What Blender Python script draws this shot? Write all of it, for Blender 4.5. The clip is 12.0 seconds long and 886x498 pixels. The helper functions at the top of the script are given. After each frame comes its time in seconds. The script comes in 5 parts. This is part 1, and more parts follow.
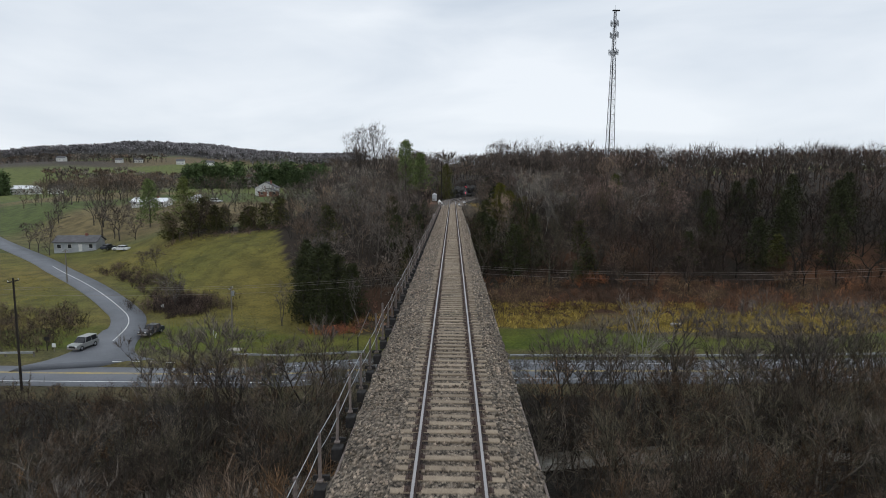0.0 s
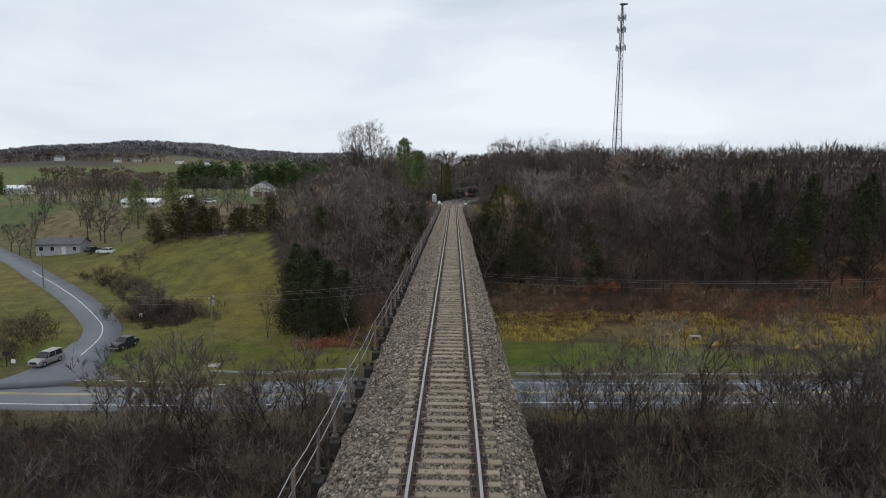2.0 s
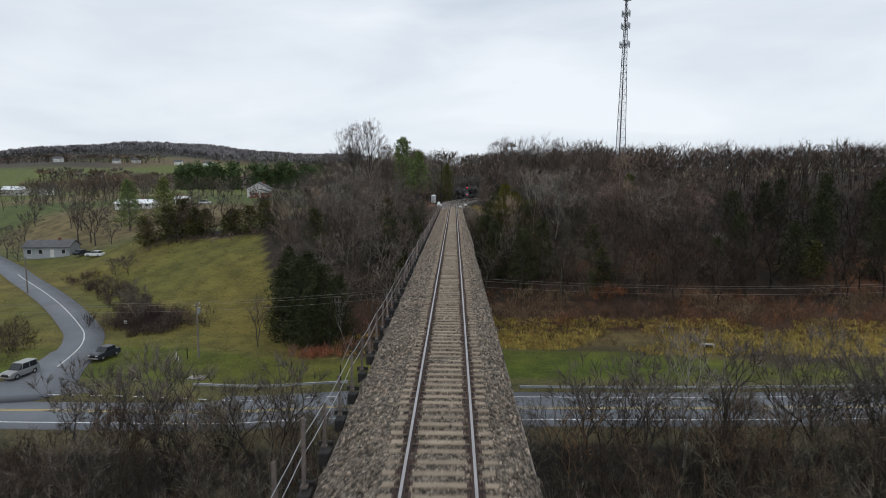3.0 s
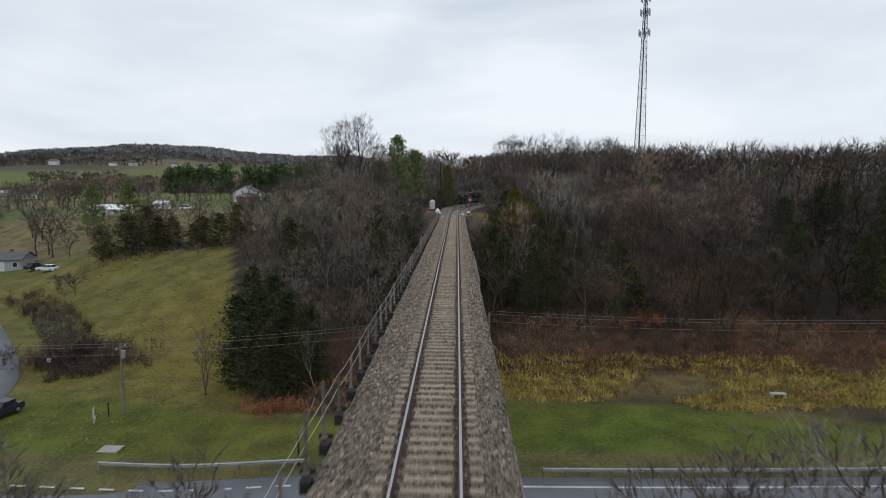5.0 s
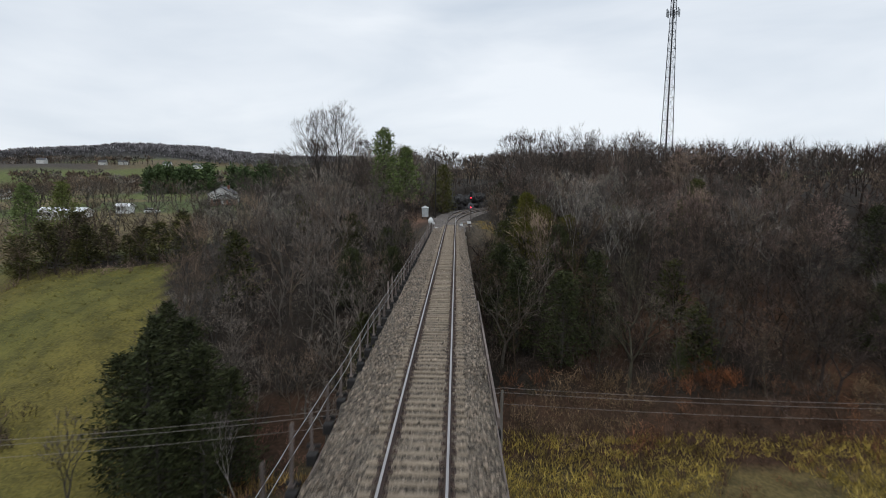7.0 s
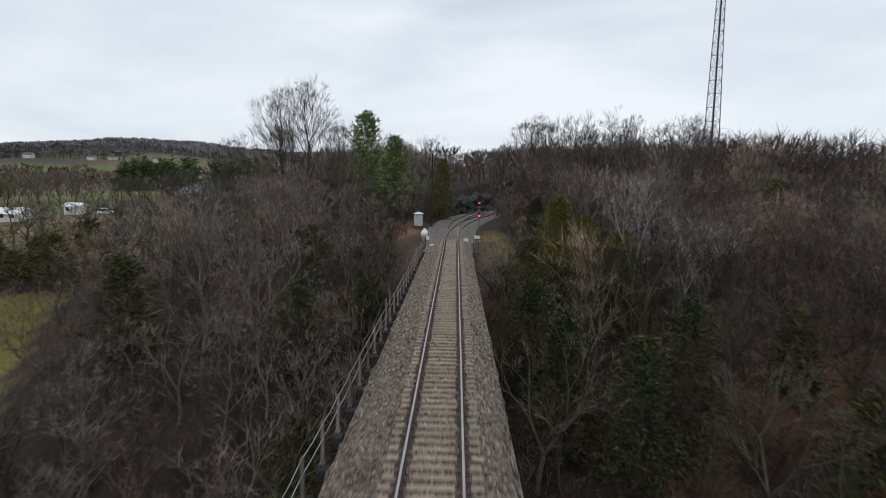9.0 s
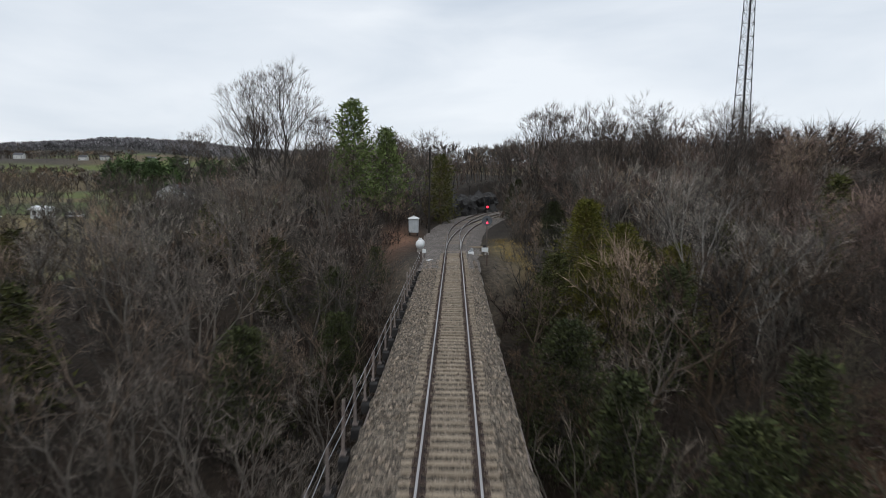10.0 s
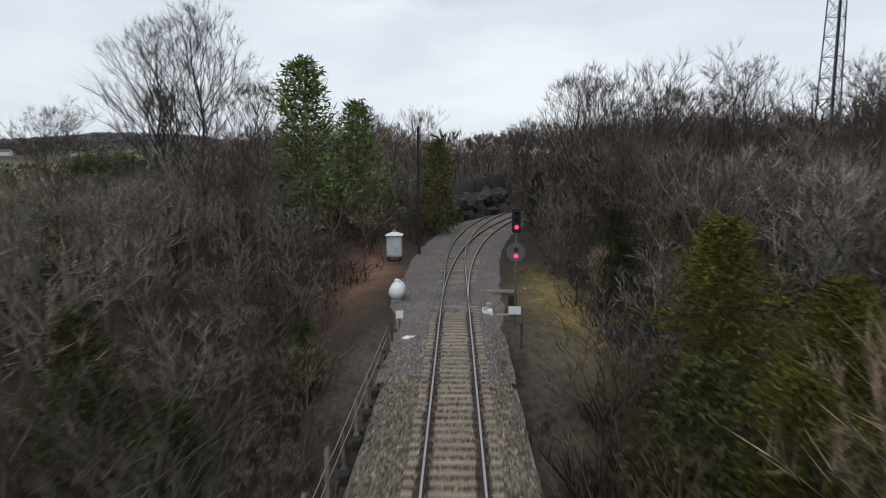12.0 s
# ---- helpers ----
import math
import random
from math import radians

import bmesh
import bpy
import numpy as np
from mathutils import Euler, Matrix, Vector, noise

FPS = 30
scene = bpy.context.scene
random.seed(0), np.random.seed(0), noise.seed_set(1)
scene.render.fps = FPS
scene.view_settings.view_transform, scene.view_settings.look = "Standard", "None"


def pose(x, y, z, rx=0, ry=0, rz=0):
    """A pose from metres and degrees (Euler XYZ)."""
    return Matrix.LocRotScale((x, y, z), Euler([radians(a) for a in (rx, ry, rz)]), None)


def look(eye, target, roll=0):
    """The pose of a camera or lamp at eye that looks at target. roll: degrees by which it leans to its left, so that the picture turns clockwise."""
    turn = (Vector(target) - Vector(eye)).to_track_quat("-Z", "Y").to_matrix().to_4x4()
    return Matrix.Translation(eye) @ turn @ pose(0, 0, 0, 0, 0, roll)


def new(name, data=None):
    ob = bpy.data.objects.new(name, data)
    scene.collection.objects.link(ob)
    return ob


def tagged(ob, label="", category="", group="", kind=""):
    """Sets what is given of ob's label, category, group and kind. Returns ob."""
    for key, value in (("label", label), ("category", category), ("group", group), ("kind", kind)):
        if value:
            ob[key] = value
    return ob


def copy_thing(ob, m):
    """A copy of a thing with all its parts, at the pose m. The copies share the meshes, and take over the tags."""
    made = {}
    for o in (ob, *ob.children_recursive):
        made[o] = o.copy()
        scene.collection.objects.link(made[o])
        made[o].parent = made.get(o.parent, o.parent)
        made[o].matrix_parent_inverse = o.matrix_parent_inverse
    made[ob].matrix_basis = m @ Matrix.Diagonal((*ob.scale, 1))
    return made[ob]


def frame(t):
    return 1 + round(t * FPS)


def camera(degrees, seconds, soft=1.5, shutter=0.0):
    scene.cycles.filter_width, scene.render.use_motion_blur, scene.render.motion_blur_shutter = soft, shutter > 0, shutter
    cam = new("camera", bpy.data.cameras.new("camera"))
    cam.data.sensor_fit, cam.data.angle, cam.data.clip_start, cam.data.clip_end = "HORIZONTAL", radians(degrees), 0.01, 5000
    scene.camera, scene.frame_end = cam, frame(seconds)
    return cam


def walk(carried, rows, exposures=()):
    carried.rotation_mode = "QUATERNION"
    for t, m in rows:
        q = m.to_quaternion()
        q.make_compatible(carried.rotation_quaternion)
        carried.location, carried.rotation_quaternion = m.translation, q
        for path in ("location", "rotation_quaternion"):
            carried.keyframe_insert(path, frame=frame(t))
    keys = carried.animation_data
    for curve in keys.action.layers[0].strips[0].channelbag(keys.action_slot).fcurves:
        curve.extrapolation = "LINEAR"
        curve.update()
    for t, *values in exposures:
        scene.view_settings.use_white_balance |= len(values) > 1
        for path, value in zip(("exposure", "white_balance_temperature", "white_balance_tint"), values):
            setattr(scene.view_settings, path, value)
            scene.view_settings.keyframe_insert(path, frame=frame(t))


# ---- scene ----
cam = camera(74.0, 12.0, soft=0.65, shutter=0.55)
PATH = [
    (0, (0.006, 1.371, 6.296), (-0.025, 3.356, 6.059), 0.5),
    (0.5, (0.015, 3.294, 6.299), (-0.017, 5.279, 6.061), 0.5),
    (1, (0.084, 5.277, 6.293), (0.05, 7.263, 6.056), 0.5),
    (1.5, (0.087, 7.199, 6.254), (0.053, 9.185, 6.018), 0.5),
    (2, (0.117, 9.055, 6.224), (0.083, 11.04, 5.988), 0.6),
    (2.5, (0.138, 11.033, 6.187), (0.103, 13.019, 5.951), 0.6),
    (3, (0.243, 13.771, 6.109), (0.207, 15.757, 5.875), 0.5),
    (5, (0.605, 32.226, 6.412), (0.559, 34.213, 6.185), 0.4),
    (5.5, (0.632, 37.818, 6.553), (0.587, 39.805, 6.326), 0.4),
    (6, (0.715, 43.772, 6.658), (0.67, 45.759, 6.432), 0.4),
    (6.5, (0.777, 49.773, 6.689), (0.733, 51.76, 6.465), 0.5),
    (7, (0.865, 55.986, 6.645), (0.822, 57.973, 6.422), 0.7),
    (9, (0.441, 82.042, 6.919), (0.4, 84.028, 6.687), 1.0),
    (9.5, (0.249, 88.562, 6.99), (0.208, 90.547, 6.753), 0.7),
    (10, (0.044, 95.162, 7.028), (0.007, 97.148, 6.789), 0.6),
    (10.5, (-0.085, 101.86, 7.111), (-0.12, 103.845, 6.869), 0.6),
    (11, (-0.182, 108.586, 7.193), (-0.216, 110.57, 6.943), 0.4),
    (11.5, (-0.132, 115.2, 7.292), (-0.169, 117.182, 7.032), -0.0),
    (12, (0.067, 121.422, 7.327), (0.022, 123.404, 7.059), -0.2),
]
walk(cam, [(t, look(eye, target, roll)) for t, eye, target, roll in PATH])

# ---- world and sun: a closed bright overcast ----
world = bpy.data.worlds.new("overcast")
scene.world = world
world.use_nodes = True
wn, wl = world.node_tree.nodes, world.node_tree.links
wn.clear()
w_out = wn.new("ShaderNodeOutputWorld")
w_bg = wn.new("ShaderNodeBackground")
w_sky = wn.new("ShaderNodeTexSky")
w_sky.sky_type, w_sky.sun_disc = "NISHITA", False
w_sky.sun_elevation, w_sky.sun_rotation = radians(35), radians(200)
w_gain = wn.new("ShaderNodeVectorMath")
w_gain.operation = "SCALE"
w_gain.inputs["Scale"].default_value = 0.08
w_co = wn.new("ShaderNodeTexCoord")
w_map = wn.new("ShaderNodeMapping")
w_map.inputs["Scale"].default_value = (1.6, 1.6, 6.5)
w_map.inputs["Rotation"].default_value = (0.05, 0.09, 0.4)
w_noise = wn.new("ShaderNodeTexNoise")
w_noise.inputs["Scale"].default_value = 1.1
w_noise.inputs["Detail"].default_value = 5
w_noise.inputs["Roughness"].default_value = 0.5
w_noise.inputs["Distortion"].default_value = 0.35
w_ramp = wn.new("ShaderNodeValToRGB")
w_ramp.color_ramp.elements[0].position, w_ramp.color_ramp.elements[0].color = 0.30, (0.612, 0.69, 0.79, 1)
w_ramp.color_ramp.elements[1].position, w_ramp.color_ramp.elements[1].color = 0.66, (0.89, 0.94, 1.0, 1)
w_mix = wn.new("ShaderNodeMixRGB")
w_mix.inputs[0].default_value = 0.94
wl.new(w_sky.outputs[0], w_gain.inputs[0])
wl.new(w_co.outputs["Generated"], w_map.inputs[0])
wl.new(w_map.outputs[0], w_noise.inputs["Vector"])
wl.new(w_noise.outputs[0], w_ramp.inputs[0])
wl.new(w_gain.outputs[0], w_mix.inputs[1])
wl.new(w_ramp.outputs[0], w_mix.inputs[2])
wl.new(w_mix.outputs[0], w_bg.inputs[0])
w_bg.inputs[1].default_value = 1.0
wl.new(w_bg.outputs[0], w_out.inputs[0])

sun = new("sun", bpy.data.lights.new("sun", "SUN"))
sun.data.energy, sun.data.angle, sun.data.color = 0.6, radians(25), (1.0, 0.97, 0.92)
sun.matrix_world = look((0, 0, 100), (25, 60, 0))


# ---- materials ----
def material(name, a, b, rough=0.85, scale=1.0, fine=12.0, bump=0.3, metal=0.0, spread=0.35, island=0.0, tint="", each=0.0, cells=0.0, dist=0.03):
    """Two colours mixed by coarse and fine noise at real size, with relief; island and each vary loose pieces and whole objects."""
    m = bpy.data.materials.new(name)
    m.use_nodes = True
    n, l = m.node_tree.nodes, m.node_tree.links
    bsdf = n["Principled BSDF"]
    bsdf.inputs["Roughness"].default_value = rough
    bsdf.inputs["Metallic"].default_value = metal
    bsdf.inputs["Specular IOR Level"].default_value = 0.3
    geo = n.new("ShaderNodeNewGeometry")
    big = n.new("ShaderNodeTexNoise")
    big.inputs["Scale"].default_value, big.inputs["Detail"].default_value = scale, 4
    small = n.new("ShaderNodeTexNoise")
    small.inputs["Scale"].default_value, small.inputs["Detail"].default_value = fine, 3
    for node in (big, small):
        l.new(geo.outputs["Position"], node.inputs["Vector"])
    add = n.new("ShaderNodeMath")
    add.operation = "ADD"
    l.new(big.outputs[0], add.inputs[0])
    l.new(small.outputs[0], add.inputs[1])
    ramp = n.new("ShaderNodeMapRange")
    ramp.inputs[1].default_value, ramp.inputs[2].default_value = 1 - spread, 1 + spread
    l.new(add.outputs[0], ramp.inputs[0])
    mix = n.new("ShaderNodeMixRGB")
    mix.inputs[1].default_value, mix.inputs[2].default_value = (*a, 1), (*b, 1)
    l.new(ramp.outputs[0], mix.inputs[0])
    colour = mix.outputs[0]
    height = small.outputs[0]

    def scaled(colour, value, low, high):
        rng = n.new("ShaderNodeMapRange")
        rng.inputs[3].default_value, rng.inputs[4].default_value = low, high
        l.new(value, rng.inputs[0])
        mul = n.new("ShaderNodeVectorMath")
        mul.operation = "SCALE"
        l.new(colour, mul.inputs[0])
        l.new(rng.outputs[0], mul.inputs["Scale"])
        return mul.outputs[0]

    if tint:
        at = n.new("ShaderNodeAttribute")
        at.attribute_name = tint
        mul = n.new("ShaderNodeMixRGB")
        mul.blend_type, mul.inputs[0].default_value = "MULTIPLY", 1
        l.new(colour, mul.inputs[1])
        l.new(at.outputs["Color"], mul.inputs[2])
        colour = mul.outputs[0]
    if island:
        colour = scaled(colour, geo.outputs["Random Per Island"], 1 - island, 1 + island)
    if each:
        info = n.new("ShaderNodeObjectInfo")
        colour = scaled(colour, info.outputs["Random"], 1 - each, 1 + each)
    if cells:
        vor = n.new("ShaderNodeTexVoronoi")
        vor.inputs["Scale"].default_value = cells
        l.new(geo.outputs["Position"], vor.inputs["Vector"])
        sep = n.new("ShaderNodeSeparateColor")
        l.new(vor.outputs["Color"], sep.inputs[0])
        colour = scaled(colour, sep.outputs[0], 0.12, 1.8)
        inv = n.new("ShaderNodeMath")
        inv.operation = "MULTIPLY_ADD"
        inv.inputs[1].default_value, inv.inputs[2].default_value = -1.4, 1.0
        l.new(vor.outputs["Distance"], inv.inputs[0])
        height = inv.outputs[0]
        # crevice shade put into the colour: darker in the gaps between stones
        colour = scaled(colour, height, 0.45, 1.15)
    l.new(colour, bsdf.inputs["Base Color"])
    if bump:
        bp = n.new("ShaderNodeBump")
        bp.inputs["Strength"].default_value, bp.inputs["Distance"].default_value = bump, dist
        l.new(height, bp.inputs["Height"])
        l.new(bp.outputs[0], bsdf.inputs["Normal"])
    return m


def glow(name, colour, strength):
    m = bpy.data.materials.new(name)
    m.use_nodes = True
    b = m.node_tree.nodes["Principled BSDF"]
    b.inputs["Base Color"].default_value = (*colour, 1)
    b.inputs["Emission Color"].default_value = (*colour, 1)
    b.inputs["Emission Strength"].default_value = strength
    return m


M_GROUND = material("ground_cover", (0.42, 0.44, 0.4), (1.0, 0.97, 0.9), 0.95, 0.28, 3.1, 0.8, tint="base", spread=0.22, dist=0.15)
M_BALLAST = material("crushed_stone_ballast", (0.15, 0.121, 0.094), (0.345, 0.288, 0.225), 0.9, 0.6, 5.0, 1.0, cells=15.0, dist=0.06)
M_BALLAST_DARK = material("rail_stained_ballast", (0.035, 0.026, 0.024), (0.085, 0.062, 0.054), 0.85, 0.6, 5.0, 1.0, cells=13.0, dist=0.05)
M_GRAVEL = material("fine_grey_gravel", (0.165, 0.142, 0.128), (0.31, 0.272, 0.247), 0.9, 0.4, 6.0, 0.8, cells=20.0, dist=0.03)
M_STONE = material("ballast_stone", (0.16, 0.125, 0.096), (0.36, 0.295, 0.23), 0.9, 3.0, 30.0, 0.2, island=0.75)
M_TIE = material("weathered_tie_timber", (0.20, 0.158, 0.115), (0.335, 0.275, 0.205), 0.9, 2.0, 22.0, 0.4, each=0.18, dist=0.01)
M_RAIL_TOP = material("polished_rail_head", (0.33, 0.31, 0.31), (0.46, 0.44, 0.44), 0.35, 1.0, 30.0, 0.0, metal=1.0)
M_RUST = material("rusty_rail_steel", (0.045, 0.030, 0.026), (0.10, 0.066, 0.055), 0.75, 2.0, 30.0, 0.2, dist=0.005)
M_STEEL_DARK = material("dark_painted_steel", (0.012, 0.012, 0.013), (0.04, 0.036, 0.034), 0.7, 1.5, 14.0, 0.2, dist=0.005)
M_STEEL_GREY = material("weathered_grey_steel", (0.16, 0.145, 0.14), (0.32, 0.28, 0.26), 0.65, 1.0, 14.0, 0.2, dist=0.004)
M_POST = material("rust_stained_post", (0.085, 0.066, 0.058), (0.24, 0.2, 0.18), 0.75, 0.35, 9.0, 0.2, each=0.35, dist=0.004)
M_GALV = material("galvanised_steel", (0.30, 0.32, 0.34), (0.48, 0.49, 0.5), 0.45, 1.0, 9.0, 0.1, metal=0.6, dist=0.004)
M_TOWER = material("tower_steel", (0.10, 0.105, 0.115), (0.18, 0.185, 0.2), 0.6, 0.6, 6.0, 0.1, metal=0.2)
M_CONCRETE = material("old_concrete", (0.24, 0.225, 0.2), (0.4, 0.38, 0.34), 0.9, 0.5, 6.0, 0.4)
M_ASPHALT = material("grey_asphalt", (0.115, 0.125, 0.14), (0.185, 0.195, 0.215), 0.75, 0.25, 9.0, 0.3, dist=0.01)
M_WHITE_LINE = material("worn_white_road_paint", (0.5, 0.51, 0.52), (0.75, 0.75, 0.74), 0.7, 0.6, 8.0, 0.0)
M_YELLOW_LINE = material("worn_yellow_road_paint", (0.45, 0.33, 0.09), (0.6, 0.45, 0.15), 0.7, 0.6, 8.0, 0.0)
M_BARK = material("grey_brown_bark", (0.042, 0.037, 0.033), (0.125, 0.112, 0.102), 0.95, 1.2, 14.0, 0.5, tint="shade", dist=0.02)
M_TWIG = material("bare_twigs", (0.08, 0.067, 0.06), (0.195, 0.168, 0.152), 0.95, 0.5, 5.0, 0.0, island=0.75, tint="shade")
M_PALE_BARK = material("pale_sycamore_bark", (0.21, 0.195, 0.175), (0.4, 0.375, 0.345), 0.9, 1.5, 9.0, 0.3)
M_CEDAR = material("cedar_foliage", (0.026, 0.036, 0.014), (0.078, 0.084, 0.03), 0.9, 0.7, 4.0, 0.0, island=0.5, tint="shade")
M_PINE = material("pine_needles", (0.06, 0.09, 0.034), (0.145, 0.175, 0.07), 0.9, 0.7, 4.0, 0.0, island=0.45, tint="shade")
M_DRY_GRASS = material("tall_dry_grass", (0.19, 0.155, 0.06), (0.36, 0.31, 0.13), 0.95, 0.16, 2.0, 0.0, island=0.4, tint="shade")
M_WHITE = material("white_painted_metal", (0.62, 0.64, 0.65), (0.8, 0.81, 0.8), 0.45, 0.8, 8.0, 0.05)
M_SIDING = material("pale_siding", (0.5, 0.5, 0.48), (0.72, 0.72, 0.7), 0.7, 0.5, 6.0, 0.1)
M_GREY_SIDING = material("grey_siding", (0.26, 0.28, 0.3), (0.4, 0.42, 0.44), 0.7, 0.5, 6.0, 0.1)
M_ROOF_DARK = material("dark_shingle_roof", (0.07, 0.07, 0.075), (0.15, 0.15, 0.16), 0.9, 0.7, 7.0, 0.3)
M_ROOF_PALE = material("white_metal_roof", (0.66, 0.69, 0.71), (0.85, 0.87, 0.88), 0.4, 0.3, 5.0, 0.05)
M_BRICK = material("red_brick", (0.15, 0.062, 0.045), (0.27, 0.125, 0.09), 0.9, 0.8, 11.0, 0.3)
M_GLASS = material("dark_window_glass", (0.02, 0.022, 0.025), (0.04, 0.042, 0.046), 0.12, 1.0, 3.0, 0.0)
M_TYRE = material("black_rubber", (0.015, 0.015, 0.016), (0.03, 0.03, 0.03), 0.8, 4.0, 20.0, 0.1)
M_CAR_SILVER = material("silver_car_paint", (0.26, 0.27, 0.26), (0.34, 0.35, 0.34), 0.3, 0.8, 4.0, 0.0, metal=0.3)
M_CAR_DARK = material("dark_blue_car_paint", (0.02, 0.024, 0.034), (0.04, 0.045, 0.06), 0.3, 0.8, 4.0, 0.0)
M_CAR_WHITE = material("white_car_paint", (0.6, 0.62, 0.64), (0.72, 0.74, 0.75), 0.3, 0.8, 4.0, 0.0)
M_POLE = material("weathered_pole_wood", (0.13, 0.115, 0.10), (0.24, 0.215, 0.19), 0.9, 1.0, 14.0, 0.3)
M_POLE_DARK = material("creosoted_pole_wood", (0.018, 0.015, 0.013), (0.045, 0.038, 0.033), 0.85, 1.0, 14.0, 0.3)
M_ROCK = material("dark_shale_rock", (0.014, 0.014, 0.015), (0.075, 0.072, 0.07), 0.9, 0.9, 6.0, 1.0, dist=0.12)
M_WATER = material("creek_water", (0.13, 0.12, 0.10), (0.20, 0.19, 0.165), 0.12, 0.4, 5.0, 0.15)
M_RED_ON = glow("lit_red_lens", (1.0, 0.03, 0.06), 3.0)
M_DISC = material("dark_grey_signal_paint", (0.07, 0.08, 0.09), (0.13, 0.14, 0.155), 0.6, 2.0, 14.0, 0.05)
M_CABINET = material("dull_grey_white_metal", (0.36, 0.39, 0.41), (0.55, 0.58, 0.59), 0.55, 1.4, 9.0, 0.08)
M_BLACK = material("black_signal_paint_and_hole", (0.012, 0.012, 0.013), (0.025, 0.025, 0.026), 0.6, 3.0, 20.0, 0.0)


# ---- mesh helpers ----
def mesh_of(name, verts, faces, mat, colours=None, attr="shade", smooth=False):
    """A mesh from arrays; faces are rows of equal length."""
    v, f = np.asarray(verts, np.float32), np.asarray(faces, np.int32)
    me = bpy.data.meshes.new(name)
    k = f.shape[1]
    me.vertices.add(len(v))
    me.vertices.foreach_set("co", v.ravel())
    me.loops.add(f.size)
    me.loops.foreach_set("vertex_index", f.ravel())
    me.polygons.add(len(f))
    me.polygons.foreach_set("loop_start", np.arange(0, f.size, k, dtype=np.int32))
    me.polygons.foreach_set("loop_total", np.full(len(f), k, np.int32))
    if smooth:
        me.polygons.foreach_set("use_smooth", np.ones(len(f), bool))
    if colours is not None:
        at = me.color_attributes.new(attr, "FLOAT_COLOR", "POINT")
        c = np.ones((len(v), 4), np.float32)
        c[:, :3] = colours
        at.data.foreach_set("color", c.ravel())
    me.materials.append(mat)
    me.update()
    me.validate()
    return me


def part(name, bm, mat, parent=None, label="", smooth=False):
    """A bmesh, or a ready mesh, as one object under a thing."""
    if isinstance(bm, bpy.types.Mesh):
        me = bm
    else:
        me = bpy.data.meshes.new(name)
        bm.normal_update()
        if smooth:
            for f in bm.faces:
                f.smooth = True
        bm.to_mesh(me)
        bm.free()
        me.materials.append(mat)
    ob = new(name, me)
    ob.parent = parent
    if label:
        tagged(ob, label)
    return ob


def thing(name, at, label, category, group="", kind="", rz=0.0):
    ob = tagged(new(name), label, category, group, kind)
    ob.matrix_world = pose(*at, 0, 0, rz)
    return ob


def box(bm, lo, hi, bevel=0.0, m=None):
    c = [(a + b) / 2 for a, b in zip(lo, hi)]
    d = [b - a for a, b in zip(lo, hi)]
    r = bmesh.ops.create_cube(bm, size=1, matrix=Matrix.Translation(c) @ Matrix.Diagonal((*d, 1)))
    vs = r["verts"]
    if bevel:
        es = list({e for v in vs for e in v.link_edges})
        out = bmesh.ops.bevel(bm, geom=es, offset=bevel, segments=1, affect="EDGES", clamp_overlap=True)
        vs = out["verts"]
    if m is not None:
        bmesh.ops.transform(bm, matrix=m, verts=[v for v in vs if v.is_valid])
    return bm


def boxed(lo, hi, bevel=0.0, m=None):
    return box(bmesh.new(), lo, hi, bevel, m)


def rod(bm, a, b, r0, r1=None, sides=6):
    a, b = Vector(a), Vector(b)
    d = b - a
    m = Matrix.Translation((a + b) / 2) @ d.to_track_quat("Z", "Y").to_matrix().to_4x4()
    bmesh.ops.create_cone(bm, cap_ends=True, segments=sides, radius1=r0, radius2=r0 if r1 is None else r1, depth=d.length, matrix=m)
    return bm


def rodded(a, b, r0, r1=None, sides=6):
    return rod(bmesh.new(), a, b, r0, r1, sides)


def prism(bm, outline, y0, y1):
    """An outline in x and z drawn out along y."""
    a = [bm.verts.new((x, y0, z)) for x, z in outline]
    b = [bm.verts.new((x, y1, z)) for x, z in outline]
    n = len(outline)
    for i in range(n):
        bm.faces.new((a[i], a[(i + 1) % n], b[(i + 1) % n], b[i]))
    bm.faces.new(a[::-1])
    bm.faces.new(b)
    bmesh.ops.recalc_face_normals(bm, faces=bm.faces)
    return bm


# ---- the lie of the land ----
FLOOR = -17.0


def step(a, b, v):
    t = np.clip((np.asarray(v, float) - a) / (b - a), 0, 1)
    return t * t * (3 - 2 * t)


def track_x(y):
    return np.where(np.asarray(y) > 166, (np.asarray(y, float) - 166) ** 2 / 400, 0.0)


def siding_x(y):
    return np.where(np.asarray(y) > 152, (np.asarray(y, float) - 152) ** 2 / 400, 0.0)


def road_y(x):
    x = np.asarray(x, float)
    return 74.0 + 0.014 * x + 0.0008 * np.maximum(x - 5, 0) ** 2


def waves(x, y):
    return np.sin(x * 0.021 + 1.3) * np.cos(y * 0.017 + x * 0.006) + 0.6 * np.sin(x * 0.047 - y * 0.031 + 2.0) + 0.35 * np.sin(x * 0.11 + y * 0.083)


def side_road():
    """The centre line of the lane that leaves the highway and bends up the valley."""
    way = [(-47.8, 75.5), (-49.8, 83.5), (-52.9, 94.1), (-56.7, 101.4), (-61.5, 107.5), (-71.5, 118.4), (-82.0, 128.7), (-95.4, 141.3), (-110.7, 155.9), (-139.8, 180.9), (-185.0, 221.0), (-240.0, 267.0)]
    out = []
    for i in range(len(way) - 1):
        p0, p1, p2, p3 = (np.array(way[min(max(k, 0), len(way) - 1)]) for k in (i - 1, i, i + 1, i + 2))
        for t in np.linspace(0, 1, 8, endpoint=False):
            out.append(0.5 * (2 * p1 + (p2 - p0) * t + (2 * p0 - 5 * p1 + 4 * p2 - p3) * t * t + (3 * p1 - p0 - 3 * p2 + p3) * t ** 3))
    return np.array(out)


LANE = side_road()


